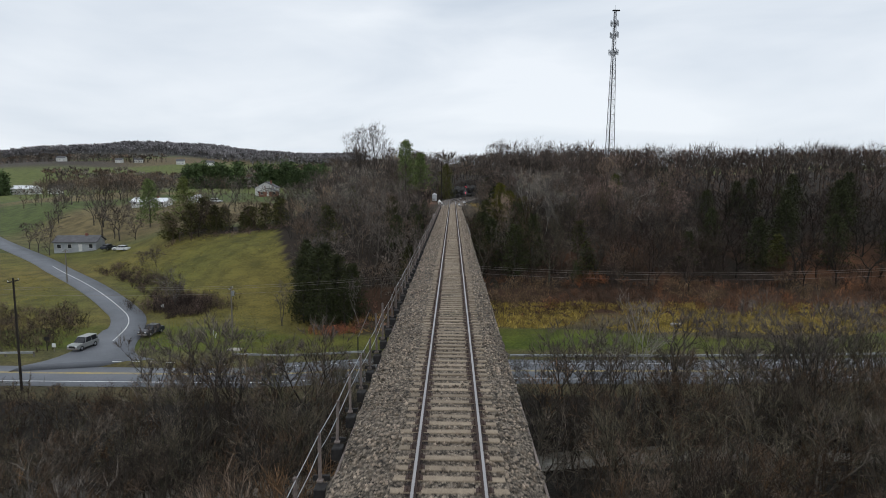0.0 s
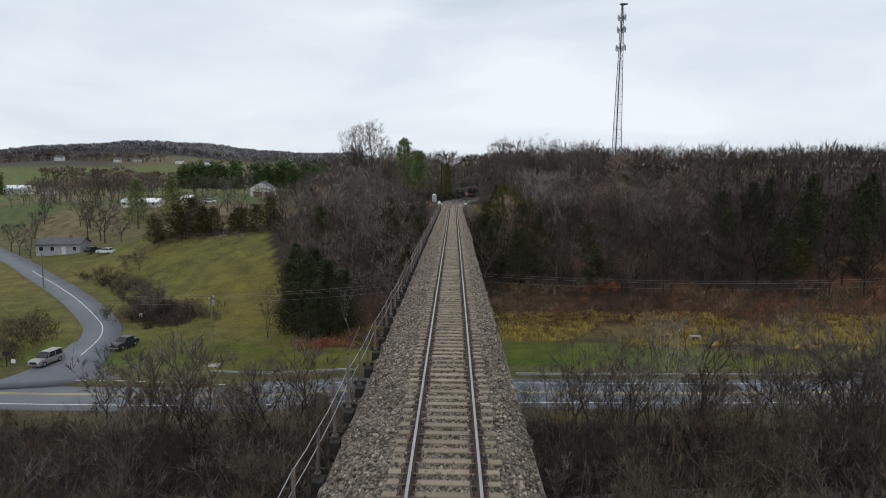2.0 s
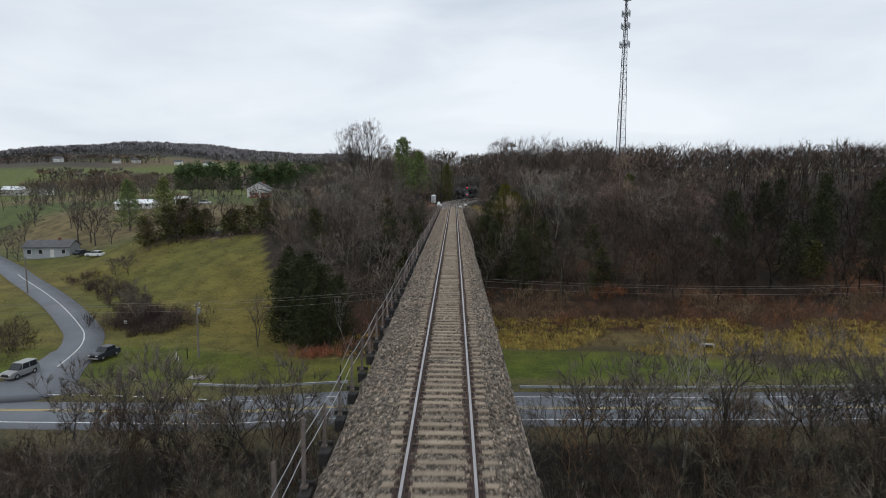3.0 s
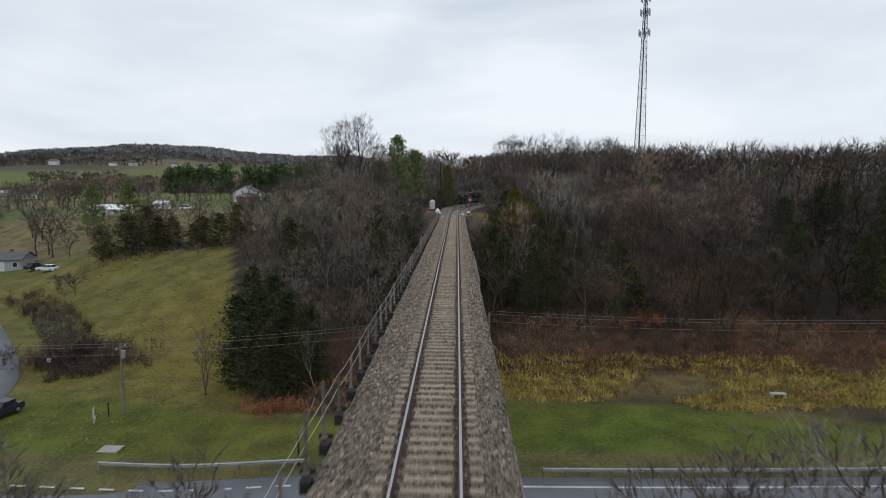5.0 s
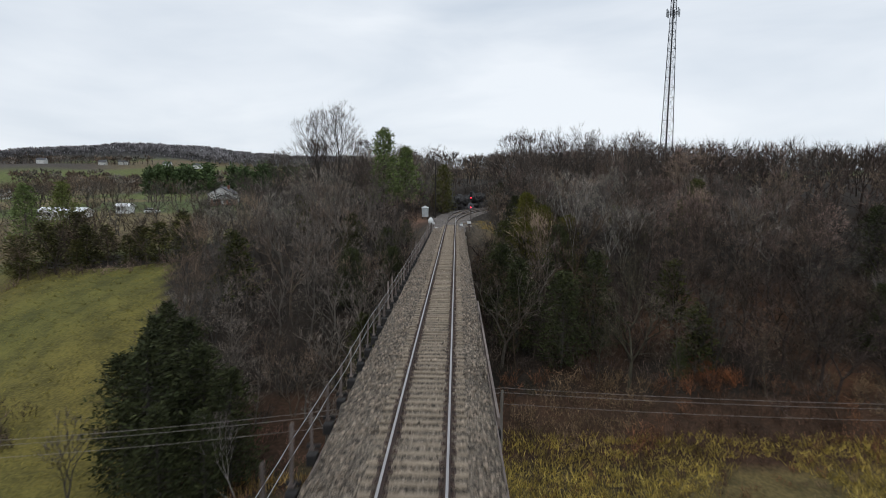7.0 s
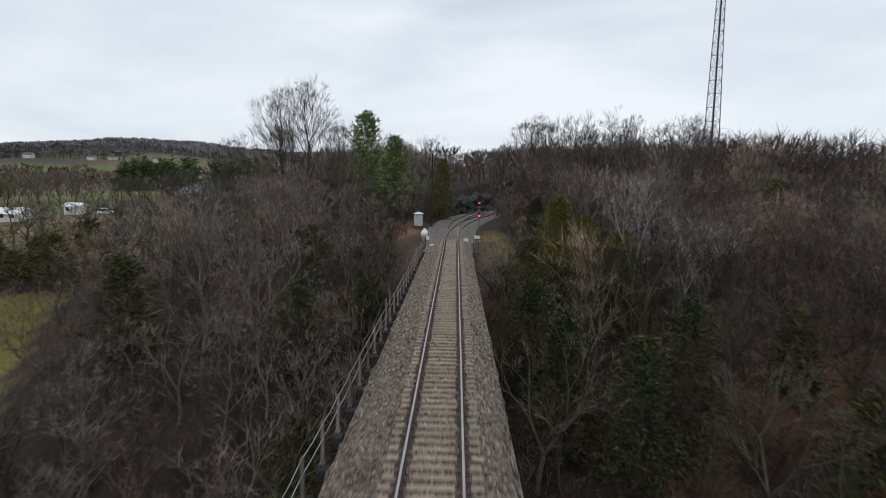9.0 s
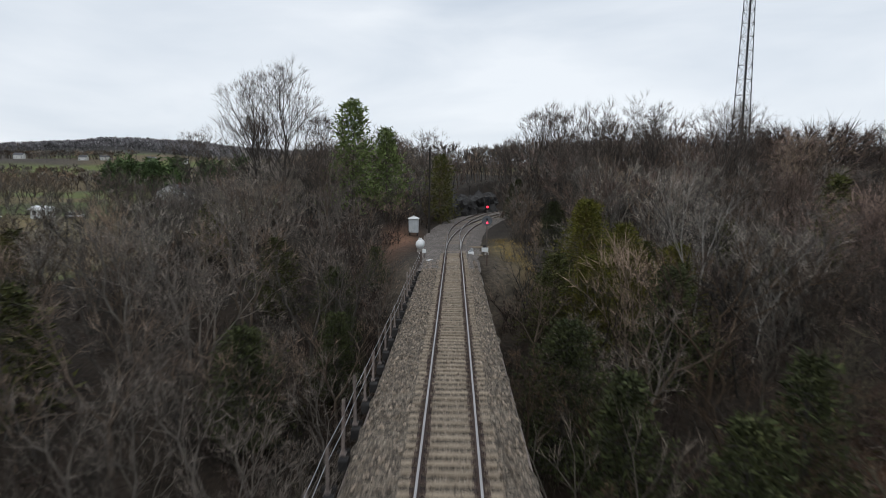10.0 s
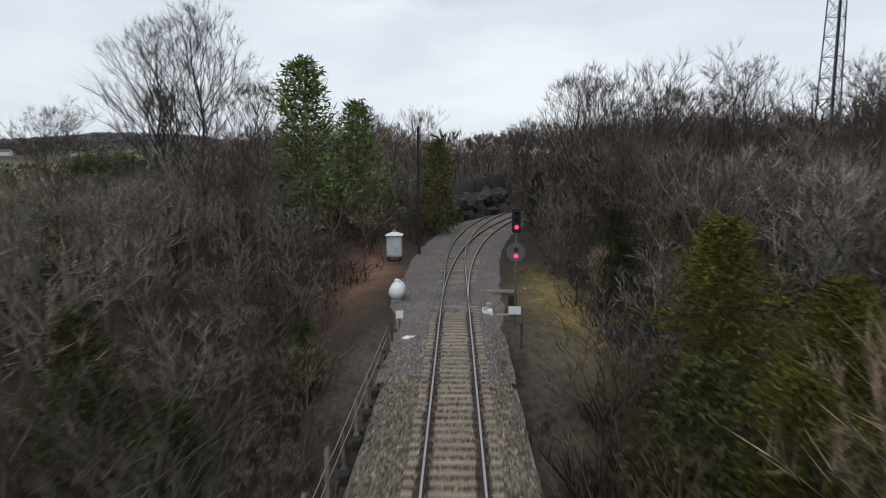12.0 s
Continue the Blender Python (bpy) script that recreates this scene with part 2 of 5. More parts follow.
def lane_distance(x, y):
    x, y = np.asarray(x, float), np.asarray(y, float)
    d = np.full(np.shape(x), 1e9)
    if d.ndim == 0:
        return np.hypot(LANE[:, 0] - x, LANE[:, 1] - y).min()
    for px, py in LANE:
        d = np.minimum(d, np.hypot(x - px, y - py))
    return d


def ground(x, y):
    x, y = np.asarray(x, float), np.asarray(y, float)
    shift = 58 * step(-62, -115, x) + 60 * step(-130, -330, x)
    left = np.interp(y - shift, [84, 105, 130, 150, 190, 240, 300, 420, 620, 1000, 1500, 2000], [-17, -15.3, -11.5, -8.8, -6.0, -3.0, -2.0, 0, 12, 30, 45, 40])
    right = np.interp(y, [104, 118, 135, 150, 170, 200, 250, 330, 600, 1200, 2000], [-17, -13, -6.0, -2.5, 0.5, 3.0, 6.5, 8, 9, 26, 30])
    right = right + 1.5 * step(25, 70, x) * step(150, 200, y) + 7 * step(120, 420, x) * step(150, 300, y)
    w = step(-62, -16, x)
    z = left * (1 - w) + right * w
    z = z - 6 * step(-150, -300, x) * (1 - step(500, 900, y))
    z = z + 28 * np.exp(-((x + 640) / 230) ** 2) * step(900, 1350, y) + 5 * step(900, 1350, y)
    z = z + waves(x, y) * (0.25 + 0.55 * step(112, 200, y)) * step(84, 120, y) + waves(x * 0.25, y * 0.25) * 5 * step(450, 900, y)
    # the cutting and bed of the railway
    bed = step(141, 149, y) * (1 - step(230, 260, y))
    mid = (track_x(y) + siding_x(y)) / 2
    off = np.abs(x - mid - 0.6)
    flat = 1 - step(4.0 + 2.2 * (x < mid) * step(147, 158, y), 9.5, off)
    z = z + (-0.42 - z) * flat * bed
    # the shelf of the lane
    z = z - (1.0 + 0.85 * step(-8, -26, x)) * (1 - step(95, 118 + 32 * step(-8, -26, x), y))
    level = np.interp(y, [105, 118, 128, 141, 156, 168, 181, 222, 290], [-18.3, -17.7, -17.2, -16.8, -16.2, -15.6, -15.0, -12.8, -9.5])
    near = 1 - step(5.5, 30, lane_distance(x, y))
    z = z + (level - z) * near * (y > 76)
    # the creek
    creek = 49.5 + 3 * np.sin(x * 0.06) + 0.05 * x
    z = z - 1.3 * np.exp(-((y - creek) / 3.2) ** 2)
    # the near side of the valley, behind the start
    z = z + 16.5 * step(-18, -55, y)
    return z


def field_edge(y):
    """The line x at which the mown field on the left slope gives way to woods."""
    return np.interp(y, [80, 98, 112, 130, 150, 156], [-3.0, -21, -28.5, -37.5, -45, -75])


def noise2(x, y, s):
    return 0.5 + 0.25 * (np.sin(x * s + 1.7 * np.sin(y * s * 0.7)) + np.sin(y * s * 1.3 + 1.9 * np.sin(x * s * 0.6 + 0.5)))


def cover(x, y):
    """The base colour of the ground: mown grass, hay field, rough, leaf litter, bed of the railway."""
    def lay(c, colour, k):
        return c + (np.array(colour) - c) * k[..., None]
    c = np.empty(np.shape(x) + (3,))
    # Leaf litter set near black: shade in the gaps between trees put in
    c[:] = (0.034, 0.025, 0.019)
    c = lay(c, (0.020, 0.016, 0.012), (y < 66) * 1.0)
    hay = (x < field_edge(y)) & (y > 76) & (y < 172)
    soft = noise2(x, y, 0.09)
    c = lay(c, (0.205, 0.168, 0.042), hay * 0.9)
    c = lay(c, (0.12, 0.132, 0.03), hay * soft * 0.75)
    lawn = (y > 76) & (y < 94 + 2.5 * np.sin(x * 0.1)) & (x > -75)
    c = lay(c, (0.088, 0.122, 0.012), lawn * 1.0)
    c = lay(c, (0.165, 0.122, 0.032), lawn * noise2(x + 40, y * 2.5, 0.11) * 0.45)
    rough = (y >= 94 + 2.5 * np.sin(x * 0.1)) & (y < 105) & (x > -22)
    c = lay(c, (0.15, 0.115, 0.048), rough * (0.25 + 0.75 * step(0.35, 0.65, noise2(x, y, 0.2))))
    rust = (y > 104) & (y < 114) & (x > -22)
    c = lay(c, (0.078, 0.042, 0.026), rust * 0.85)
    litter = step(112, 116, y) * (1 - step(124, 142, y)) * step(10, 20, x)
    c = lay(c, (0.125, 0.058, 0.03), litter * step(0.35, 0.7, noise2(x, y, 0.16)) * 0.85)
    yard = (x < -45) & (y >= 165) & (y < 330)
    c = lay(c, (0.095, 0.125, 0.036), yard * 1.0)
    c = lay(c, (0.19, 0.15, 0.075), yard * step(0.5, 0.75, noise2(x, y, 0.035)))
    far = (y >= 330) & ((x < -45) | (y > 420))
    c = lay(c, (0.14, 0.165, 0.045), far * 1.0)
    c = lay(c, (0.17, 0.13, 0.075), far * step(0.58, 0.72, noise2(x, y, 0.012)))
    c = lay(c, (0.075, 0.06, 0.052), far * step(0.66, 0.78, noise2(x + 300, y, 0.008)))
    c = lay(c, (0.26, 0.14, 0.095), np.exp(-((x + 6.4) / 2.2) ** 2 - ((y - 165) / 9) ** 2) * 0.95)
    c = lay(c, (0.38, 0.29, 0.14), np.exp(-((x - 6.6) / 2.2) ** 2 - ((y - 156) / 8) ** 2) * 0.95)
    c = lay(c, (0.15, 0.125, 0.105), np.exp(-((np.abs(x) - 4) / 2.0) ** 2 - ((y - 145) / 5) ** 2) * 0.7)
    c = lay(c, (0.12, 0.075, 0.045), step(5.5, 1.5, lane_distance(x, y)) * 0.3)
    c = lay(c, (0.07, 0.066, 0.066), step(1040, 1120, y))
    verge = (np.abs(y - road_y(x)) < 9)
    c = lay(c, (0.14, 0.12, 0.06), verge * 0.7)
    return c


def graded(lo, hi, fine_lo, fine_hi, stepsize, growth):
    mid = np.arange(fine_lo, fine_hi + 1e-6, stepsize)
    ups, s, v = [], stepsize, fine_hi
    while v < hi:
        s *= growth
        v += s
        ups.append(v)
    downs, s, v = [], stepsize, fine_lo
    while v > lo:
        s *= growth
        v -= s
        downs.append(v)
    return np.concatenate([downs[::-1], mid, ups])


gx = graded(-2600, 2600, -130, 110, 1.5, 1.09)
gy = graded(-500, 3200, 20, 240, 1.5, 1.08)
GX, GY = np.meshgrid(gx, gy)
gz = ground(GX, GY)
nx, ny = len(gx), len(gy)
idx = np.arange(nx * ny).reshape(ny, nx)
quads = np.stack([idx[:-1, :-1], idx[:-1, 1:], idx[1:, 1:], idx[1:, :-1]], -1).reshape(-1, 4)
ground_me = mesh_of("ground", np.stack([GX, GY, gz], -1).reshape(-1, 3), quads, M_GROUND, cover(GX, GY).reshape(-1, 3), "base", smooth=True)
tagged(new("ground", ground_me), "valley ground of winter grass and brown leaf litter", "ground", kind="structure")


# ---- roads ----
def ribbon(line, half, lift, skirt=0.5):
    """A strip along a line of x, y, laid on the land, with sides that go into the ground."""
    p = np.asarray(line, float)
    d = np.gradient(p, axis=0)
    d /= np.linalg.norm(d, axis=1)[:, None]
    side = np.stack([-d[:, 1], d[:, 0]], 1)
    half = np.broadcast_to(half, (len(p),))[:, None]
    l, r = p + side * half, p - side * half
    z = ground(p[:, 0], p[:, 1]) + lift
    rows = [np.c_[l, z - skirt], np.c_[l, z], np.c_[r, z], np.c_[r, z - skirt]]
    v = np.stack(rows, 1).reshape(-1, 3)
    f = [[4 * i + k, 4 * i + k + 1, 4 * i + k + 5, 4 * i + k + 4] for i in range(len(p) - 1) for k in range(3)]
    return v, f


hx = np.linspace(-320, 320, 130)
v, f = ribbon(np.c_[hx, road_y(hx)], 4.6, 0.10)
tagged(new("road", mesh_of("road", v, f, M_ASPHALT)), "wet grey asphalt two-lane highway crossing the valley", "road", kind="structure")
lane_half = np.where(np.arange(len(LANE)) < 16, 3.1 + 6.0 * np.exp(-np.arange(len(LANE)) / 3.5), 2.7)
v, f = ribbon(LANE, lane_half, 0.14)
tagged(new("road", mesh_of("road", v, f, M_ASPHALT)), "grey asphalt side lane bending up the slope", "road", kind="structure")


def stripe(line, half, lift, mat, label):
    v, f = ribbon(line, half, lift, 0.02)
    tagged(new("trim", mesh_of("trim", v, f, mat)), label, "road marking", kind="structure")


stripe(np.c_[hx, road_y(hx) - 3.1], 0.09, 0.108, M_WHITE_LINE, "worn white edge line painted on the highway")
for x0, x1 in ((-320, -58), (-9, 320)):
    ex = np.arange(x0, x1, 4.0)
    stripe(np.c_[ex, road_y(ex) + 3.1], 0.09, 0.108, M_WHITE_LINE, "worn white edge line painted on the highway")
for x0 in np.arange(-45.0, -11.0, 2.4):
    ex = np.array([x0, x0 + 0.6, x0 + 1.2])
    stripe(np.c_[ex, road_y(ex) + 3.1], 0.09, 0.108, M_WHITE_LINE, "short white dash painted on the highway")
for off in (-0.17, 0.17):
    stripe(np.c_[hx, road_y(hx) + off], 0.07, 0.108, M_YELLOW_LINE, "worn yellow centre line painted on the highway")
stripe(LANE[10:60], 0.08, 0.15, M_WHITE_LINE, "faded pale centre line painted on the lane")
cx = np.linspace(-150, 150, 90)
v, f = ribbon(np.c_[cx, 49.5 + 3 * np.sin(cx * 0.06) + 0.05 * cx], 1.6, 0.6, 0.02)
tagged(new("water", mesh_of("water", v, f, M_WATER)), "shallow brown creek between bare trees", "water", kind="structure")
# ---- the viaduct ----
END = 142.0
LEFT, RIGHT = -2.62, 2.12
START = -30.0
viaduct = thing("railway_viaduct", (0, 0, 0), "long straight railway viaduct with a ballasted deck high over a valley", "bridge")
prof = [(LEFT - 0.02, -0.75), (LEFT, -0.42), (-1.9, -0.27), (-1.2, -0.2), (1.2, -0.2), (1.7, -0.26), (RIGHT, -0.38), (RIGHT + 0.02, -0.75)]
ys = np.arange(START, END + 1.01, 0.5)
rng = np.random.default_rng(5)
vv, ff = [], []
for i, y in enumerate(ys):
    for k, (px, pz) in enumerate(prof):
        j = rng.normal(0, 0.035, 2) if 0 < k < 7 else (0, 0)
        vv.append((px + j[0] * (1.6 if k in (1, 6) else 0.3), y, pz + 0.5 * j[1]))
for i in range(len(ys) - 1):
    for k in range(7):
        a = i * 8 + k
        ff.append((a, a + 1, a + 9, a + 8))
part("ballast", mesh_of("ballast", vv, ff, M_BALLAST), None, viaduct, "grey-brown crushed stone ballast")
for x in (-0.7525, 0.7525):
    bm = bmesh.new()
    prev = None
    for y in np.arange(START, END + 1, 0.6):
        a, b = 0.17 + 0.05 * math.sin(y * 2.1 + x), 0.17 + 0.05 * math.sin(y * 1.7 + 1 + x)
        ring = [bm.verts.new((x - a, y, -0.197)), bm.verts.new((x, y, -0.182)), bm.verts.new((x + b, y, -0.197))]
        if prev:
            bm.faces.new((prev[0], prev[1], ring[1], ring[0]))
            bm.faces.new((prev[1], prev[2], ring[2], ring[1]))
        prev = ring
    bmesh.ops.recalc_face_normals(bm, faces=bm.faces)
    part("stained_ballast", bm, M_BALLAST_DARK, viaduct, "dark oil- and rust-stained stone beside a rail")
part("deck_slab", boxed((LEFT + 0.05, START, -1.15), (RIGHT - 0.05, END, -0.76)), M_CONCRETE, viaduct)
for x in (LEFT - 0.06, RIGHT + 0.06):
    part("kerb_plate", boxed((x - 0.035, START, -1.2), (x + 0.035, END, -0.64), 0.01), M_POST, viaduct, "thin weathered plate along the deck edge")
for x in (-1.5, 1.1):
    bm = boxed((x - 0.02, START, -3.4), (x + 0.02, END, -1.16))
    box(bm, (x - 0.22, START, -3.44), (x + 0.22, END, -3.401))
    box(bm, (x - 0.22, START, -1.2), (x + 0.22, END, -1.161))
    part("girder", bm, M_STEEL_DARK, viaduct, "dark riveted plate girder")
for y in (-12.0, 12.0, 36.0, 60.0, 84.0, 108.0, 126.0):
    g = float(ground(0, y)) - 0.6
    bm = bmesh.new()
    for sx in (-1, 1):
        for sy in (-1, 1):
            rod(bm, (sx * 2.9 - 0.2, y + sy * 1.9, g), (sx * 1.3 - 0.2, y + sy * 1.5, -3.45), 0.24, 0.24, 4)
    for z in np.linspace(g + 2.5, -3.8, 4):
        k = (z - g) / (-3.45 - g)
        hw = 2.9 - 1.6 * k
        for sy in (-1, 1):
            rod(bm, (-hw - 0.2, y + sy * (1.9 - 0.4 * k), z), (hw - 0.2, y + sy * (1.9 - 0.4 * k), z), 0.09, None, 4)
    part("pier", bm, M_STEEL_DARK, viaduct, "dark steel trestle pier")
bm = boxed((LEFT - 0.3, END - 1.5, -9.0), (RIGHT + 0.3, END + 1.5, -1.18))
part("abutment", bm, M_CONCRETE, viaduct, "weathered concrete abutment")
# cantilever brackets with posts and two cables along one side
PX = -2.9
post_bm = boxed((-0.034, -0.034, 0.0), (0.034, 0.034, 1.12), 0.008)
box(post_bm, (-0.07, -0.06, -0.02), (0.07, 0.06, 0.03), 0.01)
post_mes = []
for lean, steel, fat in ((-0.02, M_POST, 1.0), (0.0, M_POST, 1.0), (0.03, M_POST, 1.0), (-0.015, M_POST, 1.1), (0.0, M_POST, 1.1), (0.02, M_POST, 1.1)):
    me = bpy.data.meshes.new("post")
    b2 = post_bm.copy()
    bmesh.ops.transform(b2, matrix=pose(0, 0, 0, lean * 40, lean * 60, 0) @ Matrix.Diagonal((fat, fat, 1, 1)), verts=b2.verts)
    b2.to_mesh(me)
    b2.free()
    me.materials.append(steel)
    post_mes.append(me)
post_bm.free()
blk = boxed((PX - 0.1, -0.16, -0.85), (LEFT - 0.1, 0.16, -0.52), 0.02)
box(blk, (PX - 0.2, 0.3, -0.56), (LEFT - 0.1, 0.36, -0.44))
block_me = bpy.data.meshes.new("bracket")
blk.to_mesh(block_me)
blk.free()
block_me.materials.append(M_STEEL_DARK)
tops = []
fence = thing("cable_fence", (0, 0, 0), "rusting post and cable walkway fence along the viaduct edge", "fence")
for i, y in enumerate(np.arange(-6.0, 146.5, 1.97)):
    br = part("bracket", block_me, None, viaduct)
    br.location = (0, y, 0)
    po = part("post", post_mes[i % 3 + (3 if y > 84 else 0)], None, fence)
    po.location = (PX, y + 0.1, -0.45)
    if i % 11 in (4, 5):
        po.scale = (1.15, 1.15, 1.38)
    tops.append((PX + float(rng.normal(0, 0.02)), y + 0.1))
for h in (0.62, 0.22):
    bm = bmesh.new()
    for (ax, ay), (bx, by) in zip(tops[:-1], tops[1:]):
        sag = float(rng.uniform(0.0, 0.05))
        rod(bm, (ax, ay, h), ((ax + bx) / 2, (ay + by) / 2, h - sag), 0.009, None, 4)
        rod(bm, ((ax + bx) / 2, (ay + by) / 2, h - sag), (bx, by, h), 0.009, None, 4)
    part("cable", bm, M_GALV, fence, "thin steel cable")
# a long loose plate leaning on the other edge
plate = thing("edge_plate", (0, 0, 0), "grey steel channel bolted along the viaduct edge", "steel channel")
for y0 in np.arange(73.5, 89, 6.1):
    part("channel", boxed((RIGHT + 0.1, y0, -0.86), (RIGHT + 0.2, y0 + 6.0, -0.54), 0.01), M_POST, plate)
for y0 in (73.3, 79.5, 85.6, 91.7):
    part("bracket", boxed((RIGHT + 0.1, y0, -1.2), (RIGHT + 0.22, y0 + 0.16, -0.88), 0.01), M_STEEL_DARK, plate)


# ---- the track ----
track = thing("railway_track", (0, 0, 0), "single railway track of worn steel rails on timber ties", "railway track")
siding = thing("railway_track", (0, 0, 0), "siding track leaving the main line at a switch", "railway track")


def rail_mesh(line_x, y0, y1, off, dy, taper=0.0):
    """Foot, web and head of a rail along a curve; returns the two bmeshes."""
    low, top = bmesh.new(), bmesh.new()
    ysr = np.arange(y0, y1 + 1e-6, dy)
    sec = [(-0.07, -0.165), (0.07, -0.165), (0.06, -0.15), (0.012, -0.135), (0.012, -0.05), (0.037, -0.035), (0.037, -0.006), (-0.037, -0.006), (-0.037, -0.035), (-0.012, -0.05), (-0.012, -0.135), (-0.06, -0.15)]
    prev = None
    for y in ysr:
        x = float(line_x(y)) + off
        ring = [low.verts.new((x + sx, y, z)) for sx, z in sec]
        if prev:
            for k in range(12):
                low.faces.new((prev[k], prev[(k + 1) % 12], ring[(k + 1) % 12], ring[k]))
        prev = ring
    prev = None
    for y in ysr:
        x = float(line_x(y)) + off
        ring = [top.verts.new((x + sx, y, z)) for sx, z in ((-0.035, -0.004), (-0.026, 0.004), (0.026, 0.004), (0.035, -0.004))]
        if prev:
            for k in range(3):
                top.faces.new((prev[k], prev[k + 1], ring[k + 1], ring[k]))
        prev = ring
    for b in (low, top):
        bmesh.ops.recalc_face_normals(b, faces=b.faces)
    return low, top


for off in (-0.7525, 0.7525):
    low, top = rail_mesh(track_x, START, 228, off, 2.0)
    r = part("rail", low, M_RUST, track, "rust-brown steel rail with a polished head")
    part("head", top, M_RAIL_TOP, r)
for off, y0 in ((-0.7525, 153.5), (0.7525, 153.5)):
    low, top = rail_mesh(siding_x, y0, 226, off, 2.0)
    r = part("rail", low, M_RUST, siding, "rust-brown steel rail with a polished head")
    part("head", top, M_RAIL_TOP, r)


def tie_mesh(width, seed):
    r = random.Random(seed)
    bm = boxed((-width / 2, -0.105, -0.36), (width / 2, 0.105, -0.168), 0.018)
    for v in bm.verts:
        v.co.x += r.uniform(-0.02, 0.02)
        v.co.z += r.uniform(-0.008, 0.008)
        v.co.y += r.uniform(-0.012, 0.012)
    me = bpy.data.meshes.new("tie")
    bm.to_mesh(me)
    bm.free()
    me.materials.append(M_TIE)
    return me


ties = [tie_mesh(2.46, 1), tie_mesh(2.5, 2), tie_mesh(2.42, 3)]
bm = boxed((-0.19, -0.095, -0.168), (0.19, 0.095, -0.15))
for sx in (-0.12, 0.12):
    for sy in (-0.05, 0.05):
        box(bm, (sx - 0.016, sy - 0.016, -0.152), (sx + 0.016, sy + 0.016, -0.11))
plate_me = bpy.data.meshes.new("tie_plate")
bm.to_mesh(plate_me)
bm.free()
plate_me.materials.append(M_RUST)
R = random.Random(4)
y, n = 8.0, 0
while y < 226:
    wide = 1.0
    x = float(track_x(y))
    if y > 152:
        x = (x + float(siding_x(y))) / 2
        wide = 1 + (float(siding_x(y)) - float(track_x(y))) / 2.46
    turn = R.uniform(-0.7, 0.7) - math.degrees(math.atan((y - 166) / 200 if y > 166 else 0))
    if y < 152:
        t = part("tie", ties[n % 3], None, track)
        t.matrix_local = pose(x + R.uniform(-0.035, 0.035), y, R.uniform(-0.008, 0.006), 0, 0, turn)
        for px in (-0.7525, 0.7525):
            part("tie_plate", plate_me, None, t).location = (px, 0, 0)
    else:
        t = part("tie", ties[n % 3], None, track)
        t.matrix_local = pose(x, y, R.uniform(-0.065, -0.02), 0, 0, turn) @ Matrix.Diagonal((wide, 1, 1, 1))
    y += 0.497 + R.uniform(-0.02, 0.02)
    n += 1
# bed of stone past the abutment
bm = bmesh.new()
prev = None
for y in np.arange(142.2, 229, 1.5):
    a, b = float(track_x(y)), float(siding_x(y))
    out = 1.7 * float(step(146, 157, y))
    pts = [(a - 2.9 - 1.1 * out, -0.52), (a - 2.4 - 0.5 * out, -0.36), (a - 1.6, -0.2), (b + 1.6, -0.2), (b + 1.9 + 0.3 * out, -0.36), (b + 2.3 + 0.7 * out, -0.5)]
    ring = [bm.verts.new((px + R.uniform(-0.08, 0.08), y, pz + R.uniform(-0.02, 0.02))) for px, pz in pts]
    if prev:
        for k in range(5):
            bm.faces.new((prev[k], prev[k + 1], ring[k + 1], ring[k]))
    prev = ring
bmesh.ops.recalc_face_normals(bm, faces=bm.faces)
tagged(part("pavement", bm, M_GRAVEL), "grey crushed stone bed spreading out past the bridge", "track bed", kind="structure")


# ---- trees ----
def tube(path, radii, sides, V, F):
    base = sum(len(v) for v in V)
    path = np.asarray(path)
    d = np.gradient(path, axis=0)
    ref = np.array([0.31, 0.95, 0.1])
    ang = np.arange(sides) * 2 * np.pi / sides
    rings = []
    for p, t, r in zip(path, d, radii):
        t = t / (np.linalg.norm(t) + 1e-9)
        u = np.cross(t, ref)
        u /= np.linalg.norm(u) + 1e-9
        w = np.cross(t, u)
        rings.append(p + r * (np.cos(ang)[:, None] * u + np.sin(ang)[:, None] * w))
    V.append(np.concatenate(rings))
    for i in range(len(path) - 1):
        for k in range(sides):
            a, b = base + i * sides + k, base + i * sides + (k + 1) % sides
            F.append((a, b, b + sides))
            F.append((a, b + sides, a + sides))


